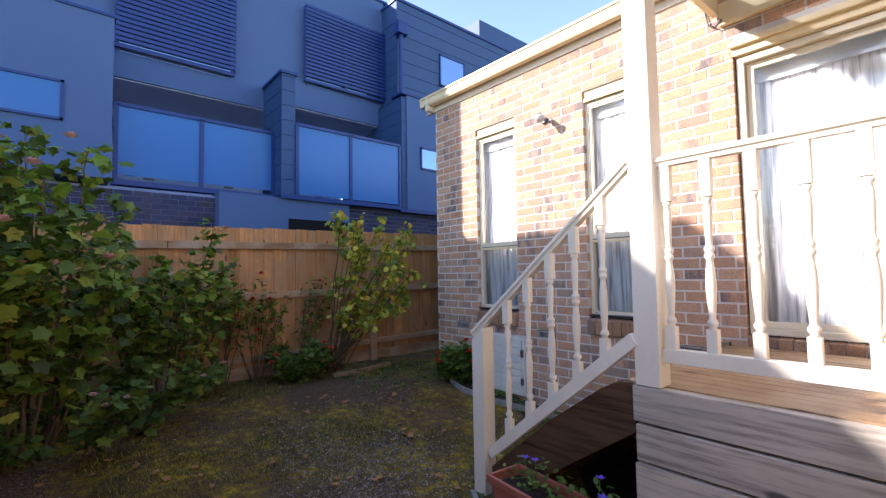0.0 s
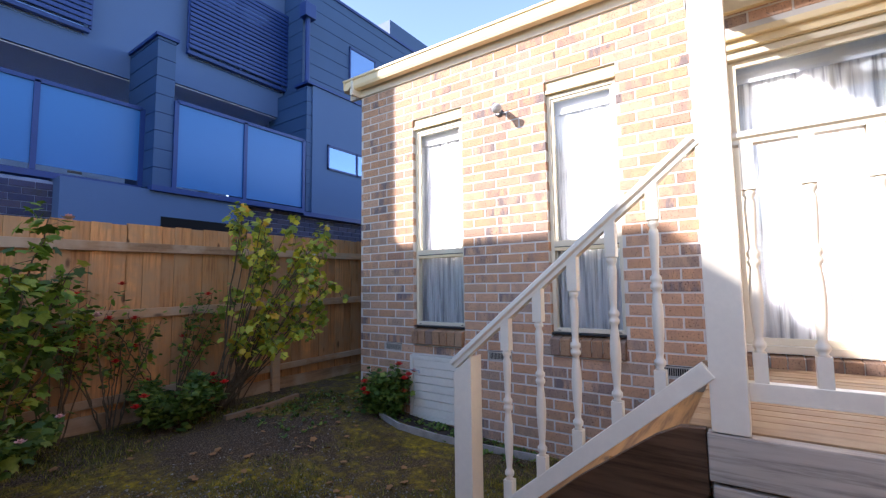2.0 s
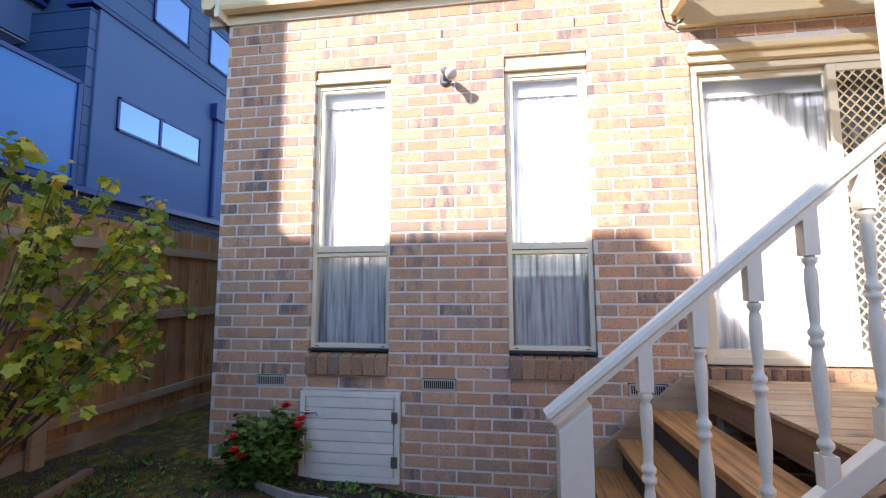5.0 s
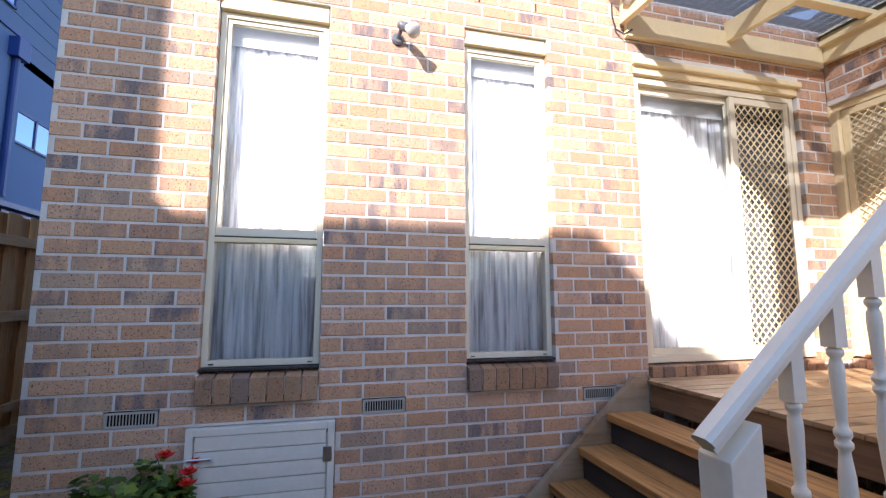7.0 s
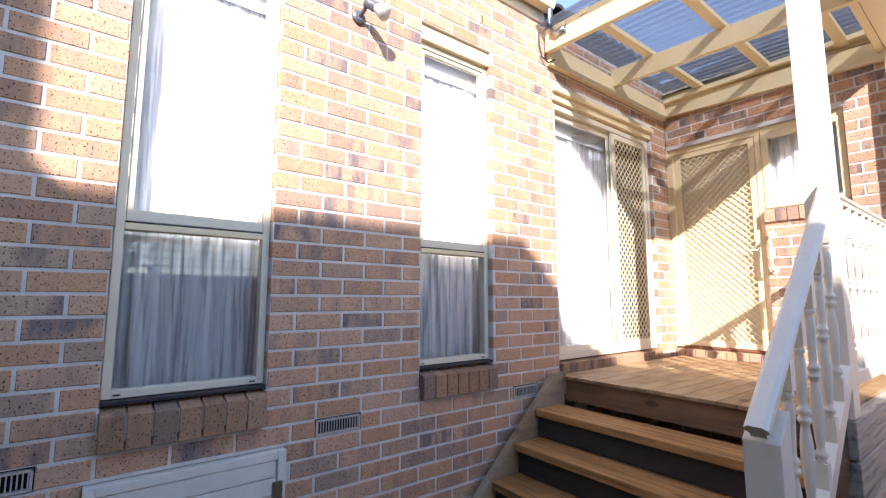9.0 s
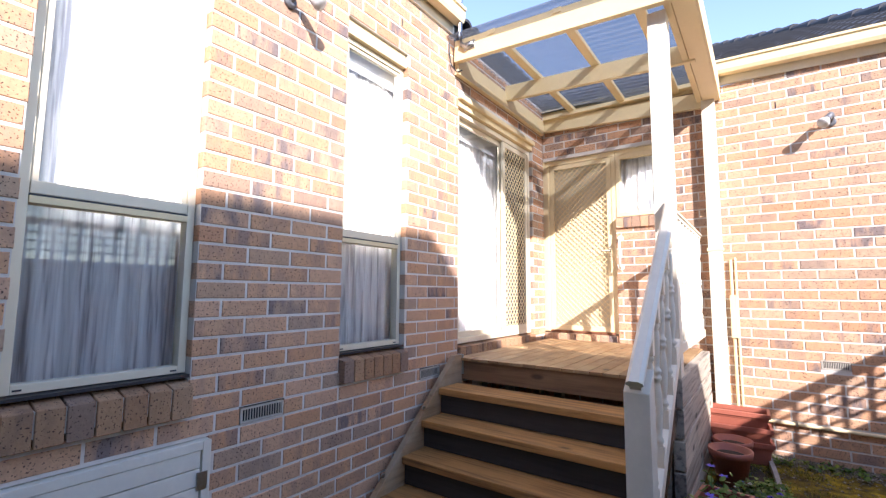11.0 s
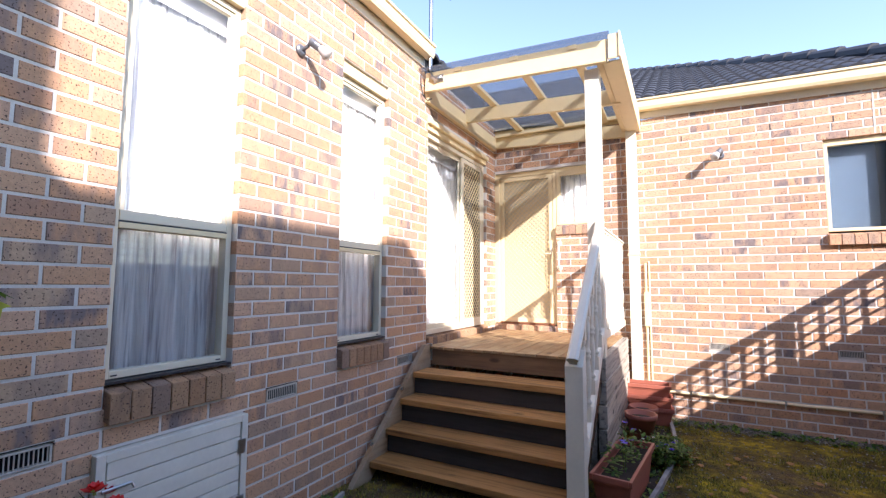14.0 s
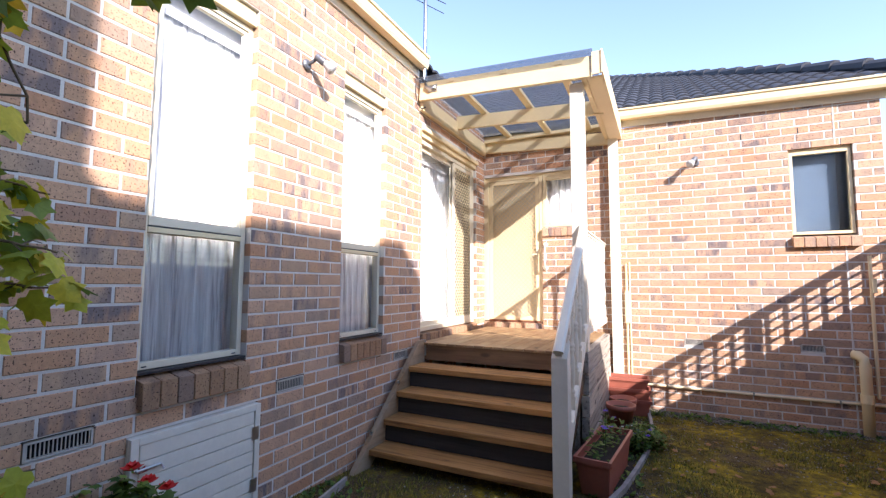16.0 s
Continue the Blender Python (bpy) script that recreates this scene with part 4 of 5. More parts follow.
def handrail(a, b):
    bm = bmesh.new()
    a, b = Vector(a), Vector(b)
    d = (b - a).normalized()
    s = d.cross(Vector((0, 0, 1))).normalized()
    u = s.cross(d)
    prof = [(-0.022, -0.02), (0.022, -0.02), (0.022, -0.004), (0.034, 0.004), (0.032, 0.018), (0.018, 0.028), (-0.018, 0.028), (-0.032, 0.018), (-0.034, 0.004), (-0.022, -0.004)]
    r = [[bm.verts.new(e + s * p + u * q) for p, q in prof] for e in (a, b)]
    n = len(prof)
    for i in range(n):
        bm.faces.new((r[0][i], r[0][(i + 1) % n], r[1][(i + 1) % n], r[1][i]))
    bm.faces.new(r[0][::-1])
    bm.faces.new(r[1])
    return bm


RX = -1.553
SX = -1.592
sr = thing("stair_balustrade", "cream painted stair balustrade with turned balusters", "balustrade")
part("handrail", handrail((SX, 2.878, 1.039), (SX, 1.780, 1.962)), WHITE, sr)
part("bottom_rail", beam((SX, 2.75, 0.30), (SX, 1.780, 1.118), 0.045, 0.065), WHITE, sr)
bm = boxed(SX - 0.05, 2.755, 0.0, SX + 0.05, 2.855, 1.052, bevel=0.004)
for v in bm.verts:
    if v.co.z > 1.0:
        v.co.z += -0.841 * (v.co.y - 2.805)
part("newel", bm, WHITE, sr, "newel post with peeling paint")
for i in range(5):
    y = 2.588 - i * 0.1625
    baluster(sr, SX, y, 0.30 + 0.8433 * (2.75 - y) + 0.035, 1.039 + 0.8410 * (2.878 - y) - 0.02, 0.842)
dr = thing("deck_balustrade", "cream painted deck balustrade with turned balusters", "balustrade")
part("handrail", handrail((RX, 1.664, 1.945), (RX, 0.0, 1.945)), WHITE, dr)
part("bottom_rail", boxed(RX - 0.025, 0.0, 1.02, RX + 0.025, 1.664, 1.083), WHITE, dr)
for i in range(10):
    baluster(dr, RX, 1.625 - i * 0.170, 1.083, 1.925, 0.0)


# ---- lamps and pipes on the walls ----
def spotlight(at, rz, lean):
    s = thing("wall_spotlight", "small grey outdoor spotlight with a clear reflector bulb", "lamp", at, "wall spotlights", rz)
    part("base_plate", lathe([(0.038, 0.0), (0.038, 0.016), (0.026, 0.026)], 18), GREYPAINT, s).matrix_local = pose(0, 0, 0, 90, 0, 0)
    part("arm", tube([(0, -0.02, 0), (0.005, -0.055, 0.012), (0.012, -0.075, 0.03)], 0.012, 10), GREYPAINT, s)
    head = part("holder", lathe([(0.016, 0.0), (0.024, 0.006), (0.026, 0.03), (0.024, 0.034), (0.027, 0.04), (0.025, 0.05), (0.028, 0.056), (0.026, 0.075)], 18), GREYPAINT, s)
    head.matrix_local = pose(0.0, -0.085, 0.045, *lean)
    bulb = part("bulb", lathe([(0.02, 0.07), (0.026, 0.085), (0.034, 0.105), (0.042, 0.125), (0.045, 0.14), (0.038, 0.152), (0.015, 0.158)], 18), plain("bulb_glass", (0.58, 0.58, 0.57), 0.12, 0.05), s, "milky reflector bulb", True)
    bulb.matrix_local = pose(0.0, -0.085, 0.045, *lean)
    return s


spotlight((0.0, 3.43, 2.98), -90, (125, 0, 38))
spotlight((-2.56, -0.03, 2.85), 180, (130, 0, -38))

svc = thing("conduit_pipes", "thin cream vertical conduits clipped to the brick wall", "pipe", (-1.80, -0.03, 0.3))
part("pipe", tube([(0.0, 0.02, -0.25), (0.0, 0.02, 1.42)], 0.012), CREAM, svc)
part("pipe", tube([(-0.035, 0.02, 0.05), (-0.035, 0.02, 1.42), (-0.035, -0.01, 1.44)], 0.010), CREAM, svc)
part("switch_box", boxed(-0.03, -0.0, 0.72, 0.02, 0.045, 1.10), CREAM, svc)
hp = thing("horizontal_pipe", "cream pipe running low along the brick wall", "pipe", (-2.8, -0.03, 0.34))
part("pipe", tube([(1.0, 0.025, 0.0), (-0.4, 0.025, -0.005), (-1.36, 0.025, 0.0)], 0.014), CREAM, hp)
for u in (0.6, -0.2, -0.9):
    part("clip", boxed(u - 0.008, 0.0, -0.018, u + 0.008, 0.042, 0.018, bevel=0.001), STEEL, hp)
pv = thing("waste_pipe", "thick cream plastic waste pipe entering the ground", "pipe", (-3.89, 0.04, 0))
part("pipe", tube([(0, 0, -0.05), (0, 0, 0.72), (0.008, -0.01, 0.77), (0.035, -0.04, 0.80), (0.06, -0.07, 0.80)], 0.045, 14), CREAM, pv, "", True)
part("collar", tube([(0, 0, 0.36), (0, 0, 0.44)], 0.052, 14), CREAM, pv)
gp = thing("gas_pipe", "cream conduit with a small switch box beside the waste pipe", "pipe", (-3.99, -0.03, 0.4))
part("pipe", tube([(0.0, 0.025, 0.0), (0.0, 0.025, 1.36)], 0.016), CREAM, gp)
part("box", boxed(-0.035, 0.0, 1.0, 0.0, 0.05, 1.14), CREAM, gp)
mast = thing("antenna_mast", "bent galvanised antenna mast with thin aerial rods", "antenna", (-0.10, 1.87, 3.42))
part("mast", tube([(-0.12, 0.015, 0.0), (-0.06, 0.015, -0.02), (-0.01, 0.015, 0.02), (0.005, 0.015, 0.10), (0.005, 0.015, 0.6), (0.005, 0.015, 1.5)], 0.020, 8), STEEL, mast, "", True)
part("mast_bracket", boxed(-0.13, 0.0, -0.04, -0.03, 0.01, 0.03, bevel=0.002), STEEL, mast)
for k in range(3):
    z = 0.88 + 0.10 * k
    part("rod", tube([(-0.15 - 0.02 * k, -0.1, z - 0.06), (0.16, 0.12, z + 0.10)], 0.004, 6), BLACK, mast)
cb = thing("service_cable", "thin dark cable looping under the gutter", "cable", (0, 1.9, 3.4))
part("cable", tube([(-0.01, 0.02, 0.08), (-0.012, 0.02, -0.02), (-0.02, 0.0, -0.12), (-0.04, -0.05, -0.16), (-0.06, -0.1, -0.13)], 0.006, 6), BLACK, cb)

# weep holes and movement joints in the brickwork
weep = bmesh.new()
for y in (4.35, 3.95, 2.9, 2.5, 3.45, 4.9):
    box(weep, -0.001, y - 0.005, HEAD + 2 * COURSE + 0.012, 0.01, y + 0.005, HEAD + 3 * COURSE - 0.012)
for x in (-3.0, -2.2, -3.5):
    box(weep, x - 0.005, -0.035, 3.06, x + 0.005, -0.029, 3.12)
structure("trim_weep_holes", weep, BLACK, "small dark weep slots between the bricks")
joint = bmesh.new()
box(joint, -3.80, -0.034, 2.905, -3.788, -0.0275, 3.36)
box(joint, -3.835, -0.034, 0.0, -3.823, -0.0275, 1.86)
structure("trim_movement_joint", joint, MORTAR, "pale sealed movement joint in the brickwork")
for ob, base in ((sr, Vector((SX, 2.3, 0.0))), (dr, Vector((RX, 0.85, DZ)))):
    for ch in ob.children:
        ch.data.transform(Matrix.Translation(-base))
    ob.location = base


# ---- paling fence along the north side ----
FY = 6.33
fence = thing("paling_fence", "tall brown timber paling fence with grey capping rails", "fence", (0, FY, 0.2))
F0 = Vector((0, FY, 0.2))


def fpart(name, bm, material, label="", parent=fence, base=F0):
    bmesh.ops.translate(bm, vec=-base, verts=bm.verts)
    return part(name, bm, material, parent, label)


rng = random.Random(12)
x = -5.0
while x < 5.2:
    w = 0.15 + rng.uniform(-0.004, 0.004)
    top = 2.07 + 0.018 * x + rng.uniform(-0.008, 0.008)
    lap = 0.018 if int(round((x + 5) / 0.148)) % 2 else 0.0
    bm = boxed(x, FY + lap, 0.36, x + w, FY + lap + 0.014, top, bevel=0.002)
    fpart("paling", bm, PALING)
    x += 0.138
for z, x0 in ((1.85, 0), (1.24, 0), (0.50, 0)):
    for a, b in ((-5.0, -2.85), (-2.84, -0.30), (-0.29, 2.2), (2.21, 5.2)):
        fpart("rail", beam((a, FY - 0.022, z + 0.016 * a), (b, FY - 0.022, z + 0.016 * b), 0.04, 0.085 if z > 1 else 0.07, 0.004), RAILWOOD)
for a, b in ((-5.0, -2.85), (-2.84, -0.30), (-0.29, 2.2), (2.21, 5.2)):
    fpart("plinth", boxed(a, FY - 0.02, 0.15, b, FY + 0.012, 0.37, bevel=0.004), RAILWOOD)
for a in (-2.84, -0.30, 2.2):
    fpart("fence_post", boxed(a - 0.05, FY - 0.09, 0.0, a + 0.05, FY - 0.045, 1.0 if a > -1 else 1.55, bevel=0.005), RAILWOOD if a > -1 else GREY_WOOD)

# side lattice fence, and beyond it an added unseen sun-blocking house, which shade the garden
WX = -4.62
wf = thing("lattice_fence", "timber side fence with a square lattice top", "fence", (WX, 2.5, 0))
for k in range(5):
    part("board_run", boxed(-0.01, -4.0 + k * 1.8, 0.0, 0.01, -2.21 + k * 1.8, 1.72, bevel=0.002), PALING, wf)
for z, r in ((1.735, 0.025), (2.20, 0.042)):
    part("lattice_rail", boxed(-0.02, -4.0, z - r, 0.02, 5.0, z + r), RAILWOOD, wf)
bm = bmesh.new()
y = -3.9
while y < 4.9:
    box(bm, -0.008, y, 1.76, 0.0, y + 0.034, 2.158)
    y += 0.125
for z in (1.865, 1.968, 2.071):
    box(bm, 0.001, -4.0, z - 0.013, 0.009, 4.9, z + 0.013)
part("lattice", bm, RAILWOOD, wf)
for k in range(4):
    part("fence_post", boxed(-0.07, -4.0 + k * 2.7, -0.1, -0.012, -3.91 + k * 2.7, 2.2), GREY_WOOD, wf)

wh = thing("sun_blocker_house", "unseen stand-in house with a sloping roof end that blocks the sun and reflects warm light", "house", (-9.0, 12.0, 0))
bm = bmesh.new()
# outline set by the shadow edge it has to cast on the east wall
H8 = [(-5.45, 0.0), (-5.45, 5.72), (-4.76, 6.2), (-3.97, 6.88), (-3.61, 7.30), (8.0, 7.30), (8.0, 0.0)]
f = [bm.verts.new((1.0, a, b)) for a, b in H8]
g = [bm.verts.new((-6.0, a, b)) for a, b in H8]
bm.faces.new(f)
bm.faces.new(g[::-1])
for i in range(7):
    bm.faces.new((f[i], g[i], g[(i + 1) % 7], f[(i + 1) % 7]))
part("wall", bm, BOUNCE_WALL, wh)

# ---- modern neighbouring building ----
YF, YG, YU = 8.5, 8.85, 9.47
nb = thing("apartment_building", "modern blue-grey rendered apartment building with screened balconies", "building", (0, YF, 0))
N0 = Vector((0, YF, 0))


def npart(name, bm, material, label="", parent=nb):
    bmesh.ops.translate(bm, vec=-N0, verts=bm.verts)
    return part(name, bm, material, parent, label)


def nbox(name, *a, material=RENDERED, bevel=0.0, label="", parent=nb):
    return npart(name, boxed(*a, bevel=bevel), material, label, parent)


# upper storey
nbox("upper_wall", -6.15, YU, 4.72, -0.7, YU + 3.0, 7.95)
nbox("upper_wall", -0.7, YU, 4.92, 2.0, YU + 3.0, 7.95)
nbox("roof_capping", -6.2, YU - 0.03, 7.95, 2.9, YU + 3.0, 8.0, material=NFRAME)
nbox("soffit", -3.2, YU + 0.04, 4.70, -0.7, YU + 2.2, 4.716, material=SOFFIT)
nbox("soffit", -0.55, YU + 0.04, 4.90, 2.0, YU + 2.2, 4.916, material=SOFFIT)
nbox("inner_wall", -3.2, YU + 2.2, 2.4, 2.0, YU + 2.3, 4.9, material=SOFFIT)
# podium
nbox("podium_wall", -1.8, YF + 0.02, 0.0, 0.55, YU + 3, 2.84)
nbox("podium_brick", -6.2, YF + 0.30, 0.0, -1.8, YU + 3, 2.80, material=MORTAR_GREY)
nbox("podium_brick", 0.55, YF + 0.12, 0.0, 9.5, YU + 3, 2.78, material=MORTAR_GREY)
nbox("slot_opening", -0.66, YF + 0.005, 2.28, 0.5, YF + 0.03, 2.47, material=VOID, label="dark slot opening")
nbox("ledge", -3.2, YG - 0.06, 2.84, -0.82, YG + 0.10, 2.92, material=NFRAME)
nbox("ledge", -0.82, YF - 0.05, 2.82, 1.75, YF + 0.10, 2.90, material=NFRAME)
nbox("ledge", 1.75, YF - 0.02, 2.78, 9.6, YF + 0.15, 2.86, material=NFRAME)
# dark brickwork of the podium
for a, b, yy, z0 in ((-4.6, -1.8, YF + 0.288, 2.0), (0.56, 9.4, YF + 0.108, 1.9)):
    verts, faces = [], []
    n, z = 0, z0
    while z < 2.76:
        u = a - (0.12 if n % 2 else 0)
        while u < b:
            p, q = max(u, a), min(u + 0.23, b)
            if q - p > 0.03:
                i = len(verts)
                verts += [(p, yy + 0.02 - YF, z), (q, yy + 0.02 - YF, z), (q, yy + 0.02 - YF, z + 0.076), (p, yy + 0.02 - YF, z + 0.076), (p, yy - YF, z), (q, yy - YF, z), (q, yy - YF, z + 0.076), (p, yy - YF, z + 0.076)]
                faces += [(i + 4, i + 5, i + 6, i + 7), (i, i + 1, i + 5, i + 4), (i + 3, i + 7, i + 6, i + 2), (i, i + 4, i + 7, i + 3), (i + 1, i + 2, i + 6, i + 5)]
            u += 0.24
        z += 0.086
        n += 1
    tagged(pydata("dark_brickwork", verts, faces, BRICK_DARK, nb), "dark blue-grey brickwork", kind="stuff")
# west block with its slot window
nbox("west_block", -6.2, YF, 2.86, -3.22, YU + 1.5, 5.20)
nbox("block_capping", -6.2, YF - 0.02, 5.20, -3.2, YU, 5.24, material=NFRAME)


def flat_window(x0, x1, y, z0, z1, mull=(), pane_mat=None):
    w = nbox("window", x0, y - 0.012, z0, x1, y + 0.02, z1, material=pane_mat or DARKPANE)
    for a in ((x0, z0, x1, z0 + 0.035), (x0, z1 - 0.035, x1, z1), (x0, z0, x0 + 0.035, z1), (x1 - 0.035, z0, x1, z1), *((m - 0.02, z0, m + 0.02, z1) for m in mull)):
        ob = nbox("window_frame", a[0], y - 0.03, a[1], a[2], y + 0.0, a[3], material=NFRAME)
        ob.parent = w


flat_window(-5.6, -3.75, YF, 3.58, 4.13, (), BALGLASS)
flat_window(2.31, 4.05, YF, 3.78, 4.28, (3.11,))
flat_window(5.35, 7.2, YF + 0.25, 3.9, 4.45, (6.2,))
# balustrade glass
for x0, x1, y, z0, z1, ms in ((-3.15, -0.83, YG, 2.95, 4.07, (-2.0,)), (-0.52, 1.74, YF, 2.88, 4.21, (0.57,))):
    cuts = [x0, *ms, x1]
    for a, b in zip(cuts, cuts[1:]):
        nbox("glass_panel", a + 0.03, y - 0.005, z0 + 0.05, b - 0.03, y + 0.005, z1 - 0.03, material=BALGLASS, label="frosted blue glass panel")
    for a in cuts:
        nbox("glass_post", a - 0.03, y - 0.03, z0 - 0.02, a + 0.03, y + 0.03, z1, material=NFRAME)
    nbox("top_rail", x0, y - 0.03, z1 - 0.03, x1, y + 0.03, z1 + 0.025, material=NFRAME)
    for a, b in zip(cuts, cuts[1:]):
        nbox("fixing", a + 0.35, y - 0.01, z0 + 0.01, a + 0.5, y + 0.01, z0 + 0.04, material=BLACK)


def clad(x0, y0, x1, y1, z0, z1, course=0.27):
    """A block faced with grooved boards."""
    nbox("clad_core", x0 + 0.012, y0 + 0.012, z0, x1 - 0.012, y1, z1, material=NFRAME)
    z = z0
    while z < z1 - 0.02:
        t = min(z + course - 0.012, z1)
        nbox("board", x0, y0, z, x1, y1 - 0.002, t, material=CLADDING, bevel=0.003)
        z += course


clad(-0.80, YF, -0.55, YU + 0.0, 2.9, 5.10)
nbox("fin_capping", -0.83, YF - 0.03, 5.10, -0.52, YU, 5.15, material=NFRAME)
# east block: clad return, rendered front
clad(1.83, YF + 0.03, 1.95, YU + 0.3, 2.88, 5.34)
nbox("east_block", 1.95, YF, 2.86, 5.35, YU + 2, 5.38)
nbox("east_block", 5.35, YF + 0.25, 2.86, 9.5, YU + 2, 5.2)
nbox("block_capping", 1.80, YF - 0.03, 5.38, 5.4, YF + 0.4, 5.43, material=NFRAME)
clad(1.95, YF + 0.35, 9.5, YU + 2, 5.43, 7.72, 0.30)
nbox("roof_capping", 1.92, YF + 0.32, 7.72, 9.5, YU + 2, 7.78, material=NFRAME)
nbox("parapet", 4.0, YF + 1.2, 7.78, 5.0, YU + 2, 8.45, material=RENDERED)
nbox("parapet", 5.3, YF + 1.0, 7.78, 8.5, YU + 2, 8.8, material=CLADDING)
flat_window(3.2, 4.05, YF + 0.35, 6.05, 6.85)
flat_window(4.6, 5.6, YF + 0.35, 6.05, 6.85)
# rainheads and downpipes
for px, py, zt in ((1.98, YF + 0.25, 7.15), (4.40, YF - 0.02, 5.05), (5.12, YF - 0.02, 5.30)):
    nbox("rainhead", px - 0.13, py - 0.12, zt - 0.30, px + 0.13, py + 0.08, zt, material=NFRAME, bevel=0.01)
    npart("downpipe", tube([(px, py - 0.02, zt - 0.3), (px, py - 0.02, 2.9)], 0.05, 10), NFRAME)
nbox("wall_light", 1.78, YU - 0.55, 4.15, 1.83, YU - 0.47, 4.35, material=BLACK)
nbox("meter_box", 5.2, YF - 0.02, 2.45, 6.0, YF + 0.1, 2.72, material=NFRAME)
# slatted sun screens
for x0, x1, z0, z1, m in ((-3.15, -1.36, 5.24, 7.6, ()), (0.0, 1.95, 5.54, 7.05, (0.95,))):
    s = nbox("sun_screen", x0, YU - 0.10, z0 - 0.06, x1, YU - 0.03, z0, material=NFRAME, label="navy slatted sun screen")
    for a in (x0, x1, *m):
        o = nbox("screen_post", a - 0.02, YU - 0.12, z0, a + 0.02, YU - 0.08, z1, material=NFRAME)
        o.parent = s
    z = z0 + 0.03
    while z < z1:
        o = nbox("slat", x0, YU - 0.15, z, x1, YU - 0.125, z + 0.055, material=NFRAME)
        o.parent = s
        z += 0.082
    o = nbox("screen_window", x0 + 0.05, YU - 0.02, z0 - 0.1, x1 - 0.05, YU - 0.004, z1 - 0.1, material=DARKPANE)
    o.parent = s

# ---- plants ----
LOBED = [(0.0, 0.0), (0.22, -0.10), (0.48, 0.06), (0.40, 0.30), (0.60, 0.62), (0.30, 0.66), (0.0, 1.05), (-0.30, 0.66), (-0.60, 0.62), (-0.40, 0.30), (-0.48, 0.06), (-0.22, -0.10)]
OVAL = [(0.0, 0.0), (0.22, 0.15), (0.32, 0.45), (0.2, 0.8), (0.0, 1.0), (-0.2, 0.8), (-0.32, 0.45), (-0.22, 0.15)]


def add_leaf(verts, faces, at, way, up, size, outline, cup=0.25):
    w = way.normalized()
    s = w.cross(up)
    if s.length < 1e-3:
        s = w.cross(Vector((1, 0, 0)))
    s.normalize()
    n = s.cross(w)
    i = len(verts)
    verts.append(tuple(at + w * size * 0.35))
    for a, b in outline:
        verts.append(tuple(at + s * a * size + w * b * size + n * (-cup * size * (a * a + 0.35 * b * b))))
    k = len(outline)
    for j in range(k):
        faces.append((i, i + 1 + j, i + 1 + (j + 1) % k))


def bush(name, label, at, stems, leaf, size, outline, per, flowers=(), twig=0.012, droop=0.5, spread=0.16, start=0.25):
    """A shrub: stems is a list of point lists (local), each with side twigs and leaves."""
    rng = random.Random(name + str(at))
    b = thing(name, label, "shrub", at)
    bm = bmesh.new()
    lv, lf, spots = [], [], []
    for pts in stems:
        pts = [Vector(p) for p in pts]
        fine = []
        for p, q in zip(pts, pts[1:]):
            for k in range(5):
                fine.append(p.lerp(q, k / 5) + Vector((rng.uniform(-1, 1), rng.uniform(-1, 1), rng.uniform(-0.4, 0.4))) * 0.012)
        fine.append(pts[-1])
        tube(fine, twig, 6, twig * 0.35, bm)
        n = len(fine)
        for i in range(int(n * start), n):
            for _ in range(per):
                base = fine[i]
                d = Vector((rng.gauss(0, 1), rng.gauss(0, 1), rng.gauss(0.15, 0.6))).normalized()
                L = rng.uniform(0.3, 1.0) * spread
                tip = base + d * L
                if rng.random() < 0.35:
                    tube([base, base.lerp(tip, 0.5) + Vector((0, 0, 0.01)), tip], 0.003, 4, 0.0015, bm)
                for _k in range(3):
                    p = base.lerp(tip, rng.uniform(0.4, 1.0)) + Vector((rng.gauss(0, 0.025), rng.gauss(0, 0.025), rng.gauss(0, 0.025)))
                    wy = Vector((rng.gauss(0, 1), rng.gauss(0, 1), -droop + rng.gauss(0, 0.4)))
                    add_leaf(lv, lf, p, wy, Vector((rng.gauss(0, 0.4), rng.gauss(0, 0.4), 1)), size * rng.uniform(0.55, 1.25), outline)
                if rng.random() < 0.1:
                    spots.append(tip)
    part("stem", bm, BARK, b)
    pydata("leaves", lv, lf, leaf, b)
    for mat, count, r, nm in flowers:
        best = sorted(spots, key=lambda q: -(q.length + 0.3 * q.z))[:max(count, len(spots) // 2)]
        for p in rng.sample(best, min(count, len(best))):
            fb = bmesh.new()
            p = p + Vector((p.x, p.y, 0.6 * p.z)).normalized() * (1.4 * r + 0.02)
            for k in range(6):
                a = 2 * math.pi * k / 6 + rng.uniform(-0.2, 0.2)
                e = Vector((math.cos(a), math.sin(a), 0))
                vs = [fb.verts.new(p + v) for v in (Vector((0, 0, 0)), e * r * 0.6 + Vector((-e.y, e.x, 0)) * r * 0.45 + Vector((0, 0, r * 0.35)), e * r + Vector((0, 0, r * 0.55)), e * r * 0.6 - Vector((-e.y, e.x, 0)) * r * 0.45 + Vector((0, 0, r * 0.35)))]
                fb.faces.new(vs)
                vs = [fb.verts.new(p + v + Vector((0, 0, r * 0.25))) for v in (Vector((0, 0, 0)), e * r * 0.3 + Vector((-e.y, e.x, 0)) * r * 0.3 + Vector((0, 0, r * 0.35)), e * r * 0.5 + Vector((0, 0, r * 0.6)), e * r * 0.3 - Vector((-e.y, e.x, 0)) * r * 0.3 + Vector((0, 0, r * 0.35)))]
                fb.faces.new(vs)
            part(nm, fb, mat, b)
    return b


